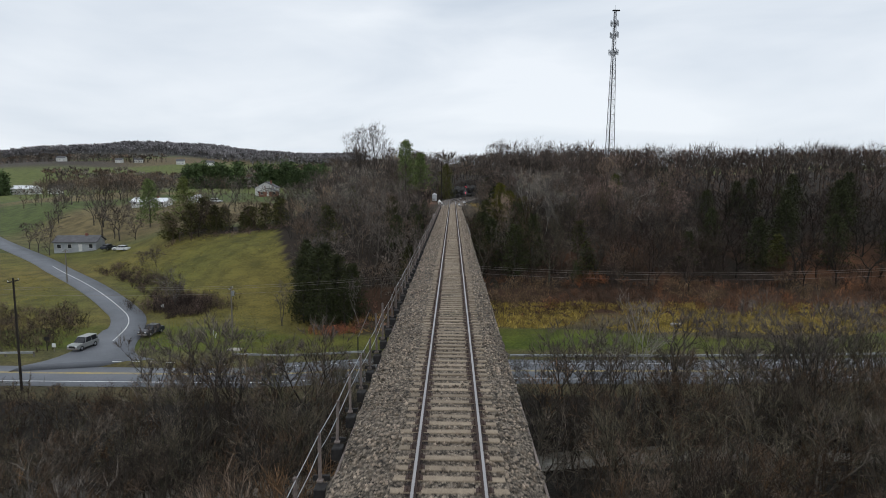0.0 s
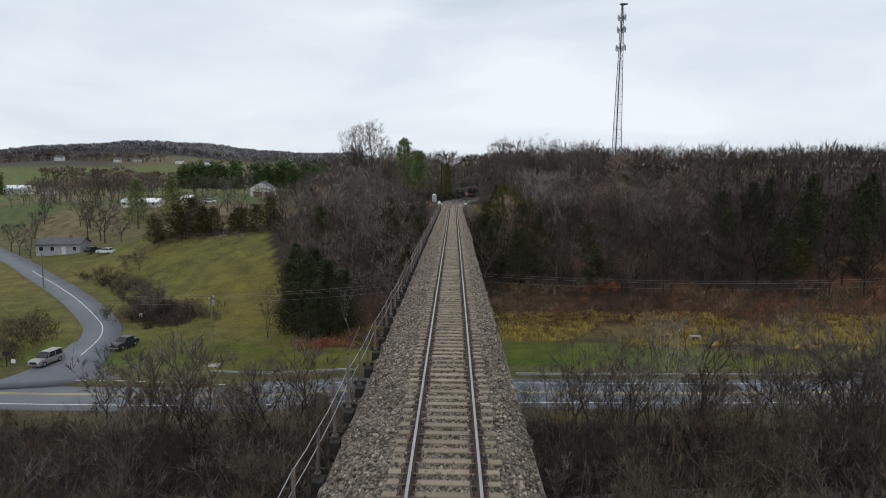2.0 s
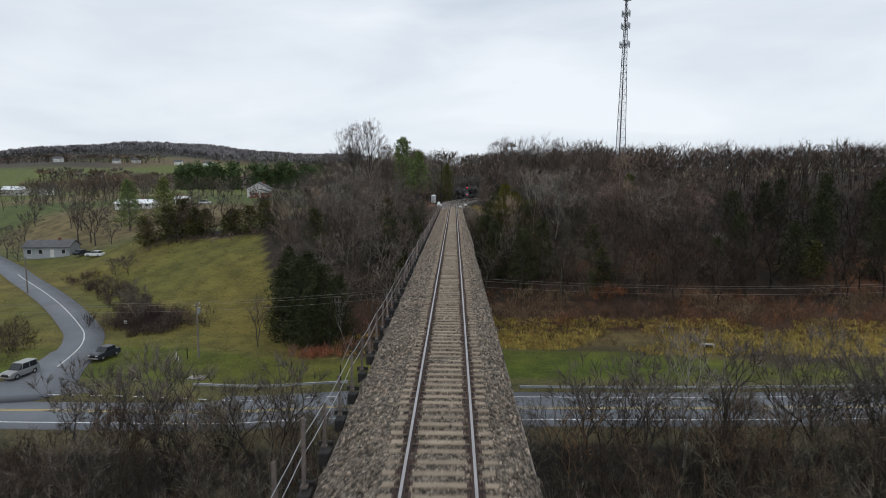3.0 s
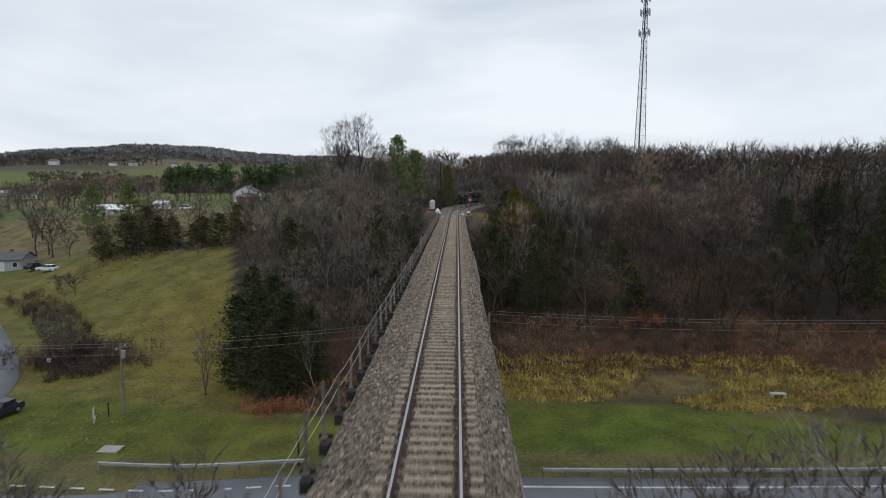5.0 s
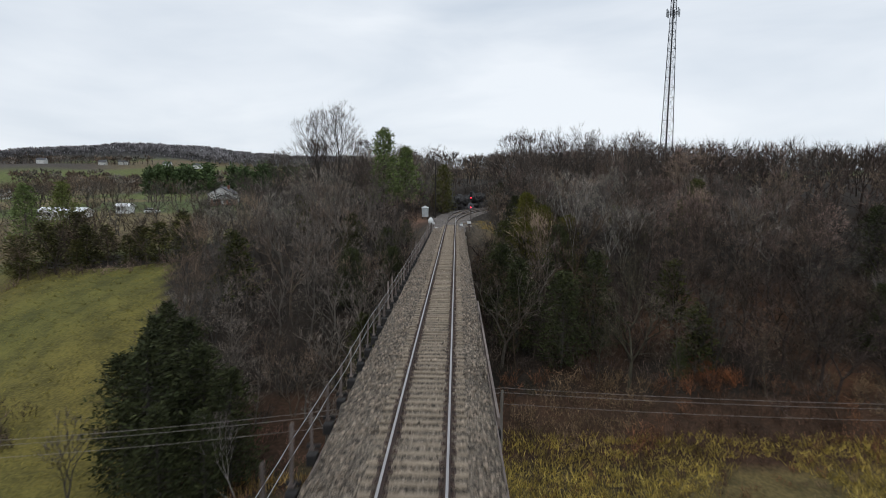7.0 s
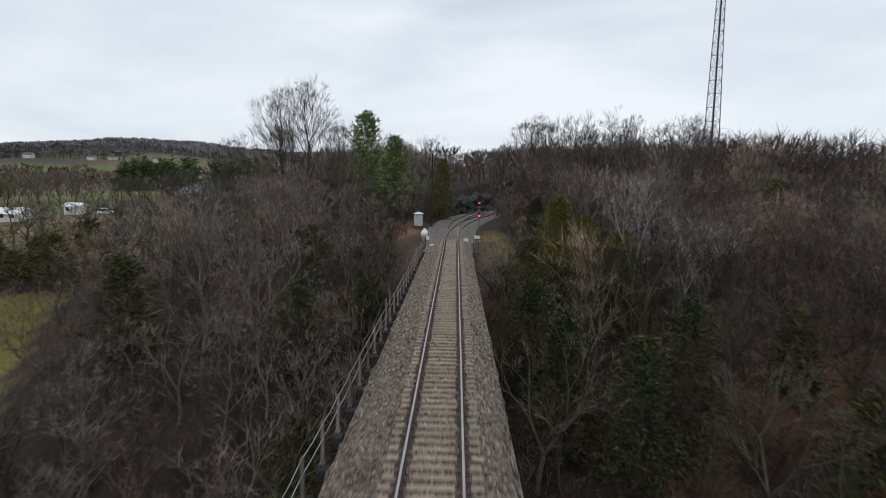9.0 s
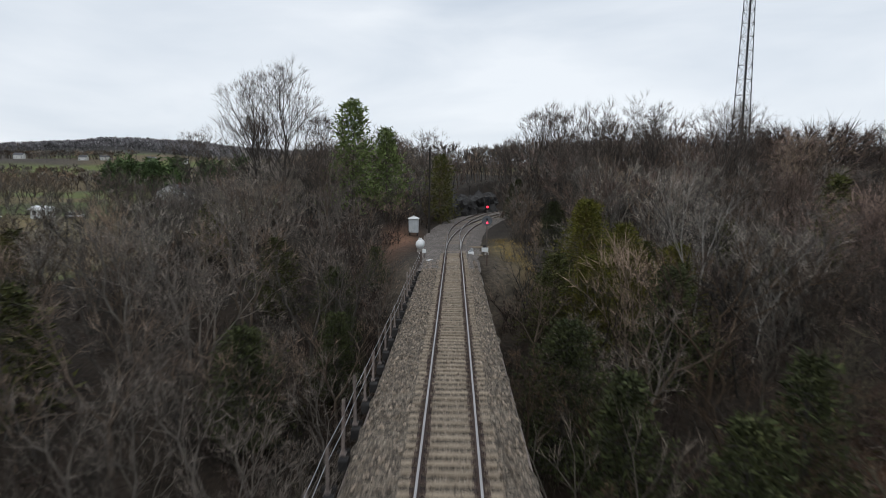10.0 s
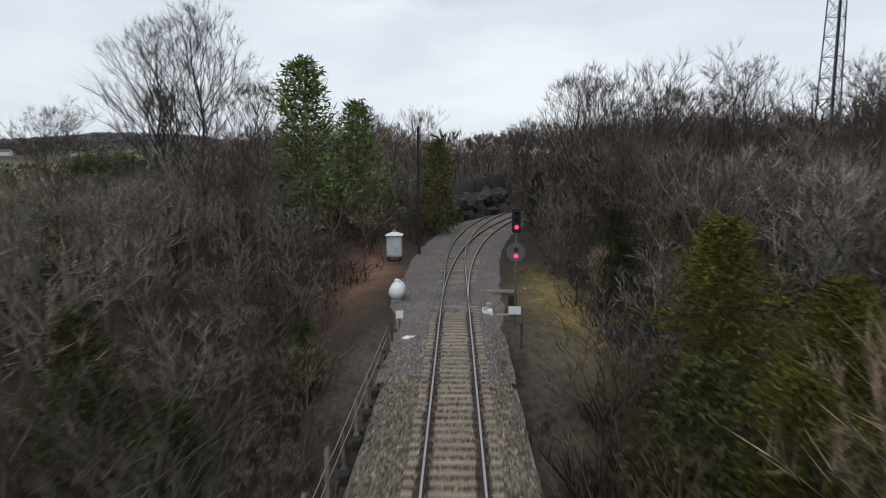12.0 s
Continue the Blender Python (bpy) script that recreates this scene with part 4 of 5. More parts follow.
for i, (x, y, h, c) in enumerate([(-22.5, 99.0, 13.0, 0.8), (-24.5, 104.0, 12.5, 0.7), (-20.0, 103.0, 11.5, 0.8), (-18.0, 98.0, 8.0, 0.9), (-27.0, 109.0, 11.0, 0.75), (-25.6, 100.8, 11.5, 0.75), (-23.0, 107.0, 12.0, 0.7), (-28.0, 113.5, 10.0, 0.8), (-20.6, 96.4, 9.0, 0.85), (-17.3, 101.5, 10.0, 0.8), (-26.2, 105.0, 9.5, 0.7), (8.0, 121.0, 10.5, 0.8), (12.5, 118.5, 10.5, 0.9), (16.5, 121.5, 11.0, 0.8), (6.4, 127.0, 9.0, 0.8),
                                       (11.7, 147.0, 9.0, 2.1), (13.4, 141.5, 8.5, 1.9), (10.0, 137.5, 7.5, 1.7), (16.5, 138.5, 8.0, 1.8), (14.5, 133.5, 8.5, 1.1), (-6.8, 146.5, 4.0, 0.9), (-8.8, 138.5, 6.0, 0.9), (-12.0, 128.0, 7.5, 1.0), (-7.4, 132.0, 6.0, 1.0), (10.4, 158.0, 5.0, 0.7), (11.6, 164.0, 5.5, 0.6), (10.6, 199.0, 6.0, 0.7), (11.8, 204.5, 6.5, 0.7), (9.6, 192.0, 4.5, 0.7), (24.5, 116.5, 4.0, 1.3),
                                       (62, 121, 11, 0.7), (70, 126, 12, 0.65), (78, 122, 11, 0.7), (84, 130, 13, 0.7), (92, 124, 11, 0.65), (99, 131, 12, 0.7), (74, 133, 11, 0.6), (106, 127, 12, 0.7), (55, 127, 10, 0.8), (48, 121, 8, 0.8), (66, 140, 11, 0.6), (80, 142, 12, 0.65), (88, 137, 12, 0.6), (95, 145, 12, 0.6), (73, 147, 10, 0.65), (104, 140, 12, 0.6), (58, 137, 10, 0.7), (112, 134, 11, 0.6)]):
    lone(NEAR_CEDARS[i % 3] if y > 125 and abs(x) < 20 else FINE_CEDARS[i % 3], "cedar_tree", x, y, h / 9.0, "yellow-green cedar crowding the slope below the track" if c > 1.5 else "dense dark green cedar at the foot of the woods", M_CEDAR, colour=(c * 0.9, c * 0.76, c * 0.3) if c > 1.5 else (c, c, c), turn=i * 47)
birch = bare_tree_arrays(120, 17, 4, 20, 0.34, 5, 0.03, thick=0.55)
lone(birch, "pale_tree", 16.7, 135.5, 1.0, "slim pale-barked tree among dark woods", bark=M_PALE_BARK)
lone(bare_tree_arrays(121, 13, 4, 22, 0.34, 5, 0.03, thick=0.5), "pale_tree", 21.5, 136.5, 1.0, "leaning pale-barked tree among dark woods", bark=M_PALE_BARK, lean=7)
lone(bare_tree_arrays(125, 9, 4, 24, 0.34, 6, 0.028, thick=0.6), "pale_tree", -15.6, 98.5, 1.0, "leaning pale-barked tree at the foot of the woods", bark=M_PALE_BARK, lean=-16)
lone(bare_tree_arrays(122, 14, 5, 28, 0.26, 5, 0.04), "sycamore_tree", 20.0, 61.5, 1.0, "pale grey sycamore beside the highway", bark=M_PALE_BARK, colour=(1.4, 1.4, 1.4))
lone(bare_tree_arrays(123, 8.8, 4, 22, 0.26, 5, 0.035, forks=2), "field_tree", -28.6, 98.0, 1.0, "slender leafless tree at the edge of the field")
lone(bare_tree_arrays(124, 9, 5, 34, 0.18, 6, 0.04), "field_tree", -50.3, 106.0, 1.0, "round leafless tree over a brown thicket")
for i, (x, y, h) in enumerate([(-27.5, 59.5, 8.6), (-24.3, 60.5, 9.2), (-21.6, 60, 8.8), (-18.0, 60, 7.6), (-13, 61, 8.0), (-32, 62, 8.6), (37, 63, 11.2), (41, 65, 12.2), (45, 64, 11.6), (48.5, 66.5, 11.0), (33, 65.5, 11.5), (29, 63, 10.5), (25, 65.5, 11.0), (15.5, 64, 9.5), (11.5, 62, 8.5), (18, 66, 10.5), (52, 64, 12.0), (44, 68, 9.5), (38, 67.5, 10.0)]):
    h += 2.3 if x < 0 else 1.3
    lone(bare_tree_arrays(130 + i, h, 4, 30, 0.25, 12, 0.042, forks=1 + i % 2), "roadside_tree", x, y, 1.0, "grey-brown leafless tree standing above the highway verge", turn=i * 31, colour=(1.05, 1.03, 0.98))
for i, (x, y, h) in enumerate([(-103, 178, 13), (-108, 181, 14), (-99, 174, 12), (-112, 162, 9), (-118, 166, 10), (-125, 172, 9), (-92, 170, 8), (-120, 196, 13), (-70, 138, 5), (-74, 140, 4.5), (-131, 190, 10), (-104, 196, 13), (-138, 205, 10)]):
    lone(bare_tree_arrays(150 + i, h, 4, 34, 0.22, 11, 0.05), "yard_tree", x, y, 1.0, "leafless shade tree on a grassy yard", turn=i * 57, colour=(0.85, 0.82, 0.78))

# the evergreen and bare hedge row above the hay field
row = Grove()
for x, y in scatter(-76, -42, 150, 164, 3.4, 21):
    if RT.random() < 0.24:
        row.add(RT.choice(CEDARS), x, y, RT.uniform(0.8, 1.4), RT.uniform(0, 6.28), np.array([1.25, 1.05, 0.85]) * RT.uniform(0.7, 1.3), M_CEDAR, tall=0.7)
    else:
        row.add(RT.choice(BROAD), x, y, RT.uniform(0.55, 1.15), RT.uniform(0, 6.28), shade(RT, 1, 0.8), M_TWIG)
for x, y in scatter(-76, -38, 147.5, 151, 2.2, 22):
    row.add(RT.choice(BUSHES), x, y, RT.uniform(0.5, 1.0), RT.uniform(0, 6.28), shade(RT, 2), M_TWIG)
row.finish("hedgerow_trees", "dark cedars and bare trees in a row above the field", "hedgerow")

# thickets: hedge bank along the lane, inside of the bend, foot of the woods
brush = Grove()
for k in range(330):
    i = RT.randrange(20, 54)
    px, py = LANE[i]
    t = LANE[i + 1] - LANE[i - 1]
    nrm = np.array([t[1], -t[0]]) / np.linalg.norm(t)
    d = RT.uniform(6.0, 12.5)
    if float(lane_distance(px + nrm[0] * d, py + nrm[1] * d)) < 5.0:
        continue
    brush.add(RT.choice(BUSHES), px + nrm[0] * d, py + nrm[1] * d, RT.uniform(0.4, 0.8), RT.uniform(0, 6.28), shade(RT, RT.choice((1, 2, 2)), 0.6), M_TWIG)
for k in range(130):
    brush.add(RT.choice(BUSHES), -49.5 + RT.gauss(0, 3.6), 108.5 + RT.gauss(0, 2.2), RT.uniform(0.6, 1.2), RT.uniform(0, 6.28), shade(RT, 2, 0.6), M_TWIG)
for x, y in scatter(-92, -57, 80, 106, 1.8, 23, lambda x, y: float(lane_distance(x, y)) > 6.5):
    brush.add(RT.choice(BUSHES), x, y, RT.uniform(0.4, 1.1), RT.uniform(0, 6.28), shade(RT, RT.choice((1, 1, 2)), 0.6), M_TWIG)
for x, y in scatter(3.5, 95, 97.5, 117, 1.6, 24):
    if RT.random() < 0.6 or y > 106:
        brush.add(RT.choice(BUSHES), x, y, RT.uniform(0.25, 0.6) if y < 106 else RT.uniform(0.4, 1.0), RT.uniform(0, 6.28), np.array([(0.75, 0.5, 0.36), (1.5, 0.85, 0.5), (1.5, 1.2, 0.8)][int(noise2(x, y, 0.22) * 2.99)]) * RT.uniform(0.5, 1.3), M_TWIG)
for x, y in scatter(-24, -3.5, 95, 108, 1.8, 25):
    brush.add(RT.choice(BUSHES), x, y, RT.uniform(0.35, 0.8), RT.uniform(0, 6.28), shade(RT, 2) * np.array([1.1, 0.8, 0.7]), M_TWIG)
for k in range(34):
    brush.add(RT.choice(BUSHES), -18.5 + RT.gauss(0, 1.5), 93.5 + RT.gauss(0, 0.9), RT.uniform(0.45, 0.7), RT.uniform(0, 6.28), np.array([2.3, 1.05, 0.65]) * RT.uniform(0.8, 1.2), M_TWIG)
# Slope undergrowth: shade below the trees put into lowered tints
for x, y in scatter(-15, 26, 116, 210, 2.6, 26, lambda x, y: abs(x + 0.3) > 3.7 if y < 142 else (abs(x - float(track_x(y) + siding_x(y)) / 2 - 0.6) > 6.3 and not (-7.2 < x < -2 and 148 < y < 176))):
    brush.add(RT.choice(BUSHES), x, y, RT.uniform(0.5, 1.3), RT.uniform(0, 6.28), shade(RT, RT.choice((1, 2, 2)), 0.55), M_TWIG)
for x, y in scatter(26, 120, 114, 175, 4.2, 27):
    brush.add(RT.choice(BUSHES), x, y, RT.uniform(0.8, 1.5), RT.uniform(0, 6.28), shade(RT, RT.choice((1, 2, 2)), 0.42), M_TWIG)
# Banks beside the deck: bushes tinted dark to stand for shade there
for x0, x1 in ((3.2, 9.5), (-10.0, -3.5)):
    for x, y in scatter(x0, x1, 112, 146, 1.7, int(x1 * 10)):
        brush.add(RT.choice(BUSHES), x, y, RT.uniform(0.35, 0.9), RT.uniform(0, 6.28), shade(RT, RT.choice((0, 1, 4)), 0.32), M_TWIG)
for k in range(26):
    brush.add(RT.choice(BUSHES), 28.0 + RT.gauss(0, 1.6), 117 + RT.gauss(0, 1.5), RT.uniform(0.5, 0.9), RT.uniform(0, 6.28), np.array([1.7, 0.78, 0.38]) * RT.uniform(0.8, 1.2), M_TWIG)
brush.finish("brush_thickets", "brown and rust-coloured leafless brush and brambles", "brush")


# tall dry grass
def grass(name, label, spots, blades, height, colour, width=0.07):
    r = np.random.default_rng(len(spots))
    vs, cs = [], []
    for x, y in spots:
        n = blades
        z = float(ground(x, y))
        base = np.c_[r.normal(x, 0.42, n), r.normal(y, 0.42, n), np.full(n, z - 0.05)]
        h = height * r.uniform(0.5, 1.25, n) * r.uniform(0.55, 1.3)
        tip = base + np.c_[r.normal(0, 0.28, n), r.normal(-0.05, 0.28, n), h]
        a = r.uniform(0, 3.14, n)
        s = np.c_[np.cos(a), np.sin(a), np.zeros(n)] * width
        vs.append(np.stack([base - s, base + s, tip], 1).reshape(-1, 3))
        cs.append(np.repeat(np.array([colour]) * r.uniform(0.5, 1.4), 3 * n, 0))
    V = np.concatenate(vs)
    tagged(new(name, mesh_of(name, V, np.arange(len(V)).reshape(-1, 3), M_DRY_GRASS, np.concatenate(cs))), label, "grass", kind="stuff")


clump = [(x, y) for x, y in scatter(3.5, 100, 94, 108.5, 0.8, 31) if y > 95 + 2.2 * math.sin(x * 0.1) + 1.2 * math.sin(x * 0.37) and noise2(x, y, 0.24) > 0.24]
grass("dry_grass", "tall yellow dry grass between lawn and woods", clump, 24, 0.6, (1.45, 1.3, 0.8), 0.04)
clump = [(x, y) for x, y in scatter(-17, -3.5, 93, 103, 0.95, 32) if noise2(x, y, 0.3) > 0.3]
grass("dry_grass", "tall tan dry grass beside the bridge", clump, 12, 0.9, (1.1, 0.85, 0.7))
clump = [(x, y) for x, y in scatter(4.8, 9.5, 149, 168, 0.8, 33) if x - float(siding_x(y)) > 4.2]
grass("dry_grass", "short straw-coloured grass on the bank by the signal", clump, 26, 0.2, (1.2, 0.98, 0.75), 0.022)
clump = scatter(14, 70, 18, 34, 1.2, 34)
grass("dry_grass", "orange-brown weeds near the creek", clump, 9, 1.2, (1.0, 0.62, 0.4))
clump = [(x, y) for x, y in scatter(-100, -22, 84, 150, 1.5, 35) if x < float(field_edge(y)) - 0.5 and float(lane_distance(x, y)) > 6]
grass("hay_grass", "short yellow-green grass of the hay field", clump, 10, 0.26, (0.72, 0.72, 0.42), 0.05)

# ---- distance ----
far_wood = Grove()
# Ridge trees: distance haze put into the tint, paler and bluish
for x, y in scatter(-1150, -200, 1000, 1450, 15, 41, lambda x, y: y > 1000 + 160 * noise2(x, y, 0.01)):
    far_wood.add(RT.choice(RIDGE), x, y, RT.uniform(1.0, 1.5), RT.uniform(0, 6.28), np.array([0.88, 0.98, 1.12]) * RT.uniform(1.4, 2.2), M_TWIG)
for x, y in scatter(-900, 60, 330, 1200, 13, 42, lambda x, y: noise2(x + 300, y * 1.6, 0.011) > 0.75 and x > -0.78 * y - 60):
    far_wood.add(RT.choice(DISTANT), x, y, RT.uniform(0.8, 1.3), RT.uniform(0, 6.28), shade(RT, RT.choice((0, 1))), M_TWIG)
for x0, x1, y0, y1 in ((-182, -146, 395, 412), (-136, -92, 412, 432), (-330, -310, 400, 416), (-238, -165, 322, 346), (-128, -112, 296, 303)):
    for x, y in scatter(x0, x1, y0, y1, 5.5, int(-x0)):
        if y0 > 380:
            far_wood.add(RT.choice(FAR_PINES), x, y, RT.uniform(0.9, 1.35), RT.uniform(0, 6.28), np.array([0.75, 0.85, 0.85]) * RT.uniform(0.7, 1.1), M_PINE)
        else:
            far_wood.add(RT.choice(FAR), x, y, RT.uniform(0.7, 1.0), RT.uniform(0, 6.28), shade(RT, 1), M_TWIG)
for x, y in scatter(-260, -40, 190, 330, 8, 43, lambda x, y: not (-130 < x < -70 and 205 < y < 300) and noise2(x, y, 0.04) > 0.76 and float(lane_distance(x, y)) > 12):
    far_wood.add(RT.choice(FAR), x, y, RT.uniform(0.6, 0.9), RT.uniform(0, 6.28), shade(RT, RT.choice((0, 1))), M_TWIG)
for x, y in scatter(-62, 20, 300, 400, 10, 44):
    far_wood.add(RT.choice(FAR_LOW), x, y, RT.uniform(0.8, 1.15), RT.uniform(0, 6.28), shade(RT, 0), M_TWIG)
for x, y in scatter(20, 330, 275, 400, 13, 45):
    far_wood.add(RT.choice(FAR_LOW), x, y, RT.uniform(0.8, 1.15), RT.uniform(0, 6.28), shade(RT, RT.choice((0, 2))), M_TWIG)
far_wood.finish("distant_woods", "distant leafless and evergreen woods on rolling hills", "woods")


# ---- radio mast ----
def mast(x, y):
    g = float(ground(x, y))
    ob = thing("radio_mast", (x, y, g), "tall grey lattice radio mast with antenna arrays", "radio mast")
    top = 63.7 - g
    corner = lambda k, z: Vector((math.cos(2.2 + k * 2.0944) * (2.1 - 1.65 * z / top), math.sin(2.2 + k * 2.0944) * (2.1 - 1.65 * z / top), z))
    for k in range(3):
        part("leg", rodded(corner(k, -0.5), corner(k, top), 0.13, 0.08, 6), M_TOWER, ob)
    levels, z = [0.0], 0.0
    while z < top - 1.2:
        z += 3.6 - 2.3 * z / top
        levels.append(min(z, top))
    for a, b in zip(levels[:-1], levels[1:]):
        for k in range(3):
            part("brace", rodded(corner(k, a), corner((k + 1) % 3, b), 0.035, None, 4), M_TOWER, ob)
            part("brace", rodded(corner((k + 1) % 3, a), corner(k, b), 0.035, None, 4), M_TOWER, ob)
            part("brace", rodded(corner(k, b), corner((k + 1) % 3, b), 0.045, None, 4), M_TOWER, ob)
    ladder = bmesh.new()
    rod(ladder, corner(1, 0) + Vector((0.1, -0.3, 0)), corner(1, top) + Vector((0.05, -0.2, 0)), 0.13, 0.1, 5)
    part("cable_run", ladder, M_BLACK, ob, "dark bundle of antenna cables")
    for z, r0, n in ((top - 13.8, 1.55, 6), (top - 8.0, 1.35, 6), (top - 4.2, 1.25, 6)):
        ring = bmesh.new()
        for k in range(n):
            a, b = k * 2 * math.pi / n, (k + 1) * 2 * math.pi / n
            rod(ring, (math.cos(a) * r0, math.sin(a) * r0, z), (math.cos(b) * r0, math.sin(b) * r0, z), 0.06, None, 4)
            rod(ring, (0, 0, z), (math.cos(a) * r0, math.sin(a) * r0, z), 0.05, None, 4)
        mount = part("antenna_mount", ring, M_TOWER, ob)
        for k in range(n):
            a = k * 2 * math.pi / n
            part("panel_antenna", boxed((-0.16, -0.12, -0.95), (0.16, 0.12, 0.95), 0.03, pose(math.cos(a) * r0, math.sin(a) * r0, z, 0, 0, math.degrees(a))), M_GALV, mount, "pale panel antenna")
    bm = rodded((0, 0, top), (0, 0, top + 1.8), 0.05, 0.03)
    part("lightning_rod", bm, M_TOWER, ob)
    bm = bmesh.new()
    box(bm, (-0.9, -0.5, top - 0.1), (1.6, 0.5, top + 0.2), 0.05)
    part("top_platform", bm, M_BLACK, ob, "dark platform at the tip")


mast(54.7, 210.8)


# ---- railway furniture at the far end ----
def signal(x, y):
    g = -0.45
    ob = thing("railway_signal", (x, y, g), "railway signal mast with two heads showing red", "railway signal")
    part("mast", rodded((0, 0, 0), (0, 0, 5.6), 0.07, 0.06, 10), M_POST, ob)
    bm = boxed((-0.22, -0.22, -0.1), (0.22, 0.22, 0.28), 0.03)
    part("base", bm, M_CONCRETE, ob)
    up = part("signal_head", boxed((-0.23, -0.16, 4.45), (0.23, 0.1, 5.75), 0.05), M_BLACK, ob, "black upright signal head")
    for z in (5.45, 5.1, 4.75):
        hood = bmesh.new()
        for k in range(9):
            a0, a1 = math.pi * k / 9 - 0.2, math.pi * (k + 1) / 9 - 0.2
            if k == 8:
                a1 = math.pi + 0.2
            p = [(math.cos(t) * 0.13, yy, z + math.sin(t) * 0.13) for t in (a0, a1) for yy in (-0.16, -0.42)]
            vs = [hood.verts.new(q) for q in p]
            hood.faces.new((vs[0], vs[1], vs[3], vs[2]))
        part("hood", hood, M_BLACK, up)
    lens = bmesh.new()
    bmesh.ops.create_uvsphere(lens, u_segments=12, v_segments=8, radius=0.115, matrix=pose(0, -0.17, 4.75) @ Matrix.Diagonal((1, 0.4, 1, 1)))
    part("lens", lens, M_RED_ON, up, "lit red lens")
    disc = bmesh.new()
    bmesh.ops.create_cone(disc, cap_ends=True, segments=24, radius1=0.5, radius2=0.5, depth=0.05, matrix=pose(0, -0.08, 3.4, 90))
    low = part("target_disc", disc, M_DISC, ob, "round dark grey background disc")
    part("lamp_box", boxed((-0.14, -0.02, 3.1), (0.14, 0.3, 3.65), 0.03), M_BLACK, ob)
    for z, m, lab in ((3.55, M_BLACK, "dark lens"), (3.2, M_RED_ON, "lit red lens")):
        lens = bmesh.new()
        bmesh.ops.create_uvsphere(lens, u_segments=12, v_segments=8, radius=0.115, matrix=pose(0, -0.13, z) @ Matrix.Diagonal((1, 0.4, 1, 1)))
        part("lens", lens, m, low, lab)
    part("case", boxed((-0.35, 0.15, 0.2), (0.1, 0.45, 1.0), 0.03), M_STEEL_DARK, ob)


signal(3.25, 152.6)


def marker(x, y, z, w, label, lean=0.0):
    ob = thing("marker_sign", (x, y, -0.6), label, "sign", "markers at the bridge end")
    part("post", rodded((0, 0.03, 0), (lean, 0.03, z + 0.85), 0.035, None, 6), M_RUST, ob)
    part("plate", boxed((-w / 2 + lean, -0.02, z + 0.42), (w / 2 + lean, 0.0, z + 0.82), 0.006), M_WHITE, ob, "blank white plate")
    return ob


marker(-2.72, 149.6, 0.25, 0.36, "small white marker sign on a rusty post")
marker(2.95, 149.8, 0.42, 0.62, "wide white marker sign on a steel post")
for i, (x, y) in enumerate(((-2.9, 147.6), (3.0, 147.2))):
    ob = thing("bollard", (x, y, -0.7), "short rusty steel pipe post by the track", "post", "pipe posts")
    part("pipe", rodded((0, 0, 0), (0, 0, 1.15), 0.055, None, 8), M_RUST, ob)

cab = thing("equipment_cabinet", (-5.2, 171.0, -0.42), "white metal signal cabinet with a pitched cap on a stand", "cabinet")
part("body", boxed((-0.62, -0.5, 0.45), (0.62, 0.5, 2.25), 0.03), M_CABINET, cab)
part("door", boxed((-0.56, -0.535, 0.55), (0.56, -0.503, 2.15), 0.01), M_CABINET, cab)
bm = bmesh.new()
bmesh.ops.create_cone(bm, cap_ends=True, segments=4, radius1=1.06, radius2=0.25, depth=0.26, matrix=pose(0, 0, 2.385, 0, 0, 45))
part("roof", bm, M_WHITE, cab)
part("vent", rodded((0, 0, 2.5), (0, 0, 2.7), 0.1, 0.12, 8), M_GALV, cab)
bm = bmesh.new()
for sx in (-0.5, 0.5):
    for sy in (-0.4, 0.4):
        box(bm, (sx - 0.06, sy - 0.06, -0.1), (sx + 0.06, sy + 0.06, 0.44))
part("stand", bm, M_STEEL_DARK, cab)

tank = thing("propane_tank", (-3.45, 155.8, -0.45), "white rounded propane tank on concrete blocks", "tank")
bm = bmesh.new()
bmesh.ops.create_uvsphere(bm, u_segments=20, v_segments=14, radius=0.46)
for v in bm.verts:
    v.co.y += 0.55 * (1 if v.co.y > 0.001 else -1 if v.co.y < -0.001 else 0)
bmesh.ops.translate(bm, vec=(0, 0, 0.68), verts=bm.verts)
part("shell", bm, M_WHITE, tank, smooth=True)
part("dome", rodded((0, 0, 1.1), (0, 0, 1.32), 0.2, 0.15, 14), M_WHITE, tank)
for sy in (-0.55, 0.55):
    part("foot", boxed((-0.3, sy - 0.1, -0.05), (0.3, sy + 0.1, 0.28), 0.02), M_CONCRETE, tank)

sw = thing("switch_machine", (1.75, 152.2, -0.4), "pale grey switch machine beside the rails", "switch machine")
part("case", boxed((-0.3, -0.45, 0.02), (0.25, 0.45, 0.36), 0.05), M_WHITE, sw)
part("motor", rodded((0.05, 0.1, 0.34), (0.05, 0.1, 0.62), 0.17, 0.15, 12), M_GALV, sw)
part("lid", boxed((-0.26, -0.4, 0.36), (-0.02, 0.05, 0.45), 0.03), M_GALV, sw)
part("throw_rod", rodded((-0.3, 0.0, 0.12), (-2.4, 0.0, 0.12), 0.03), M_RUST, sw)
bm = boxed((-1.3, -0.12, -0.12), (1.1, 0.12, 0.05), 0.01)
part("head_tie", bm, M_TIE, sw)

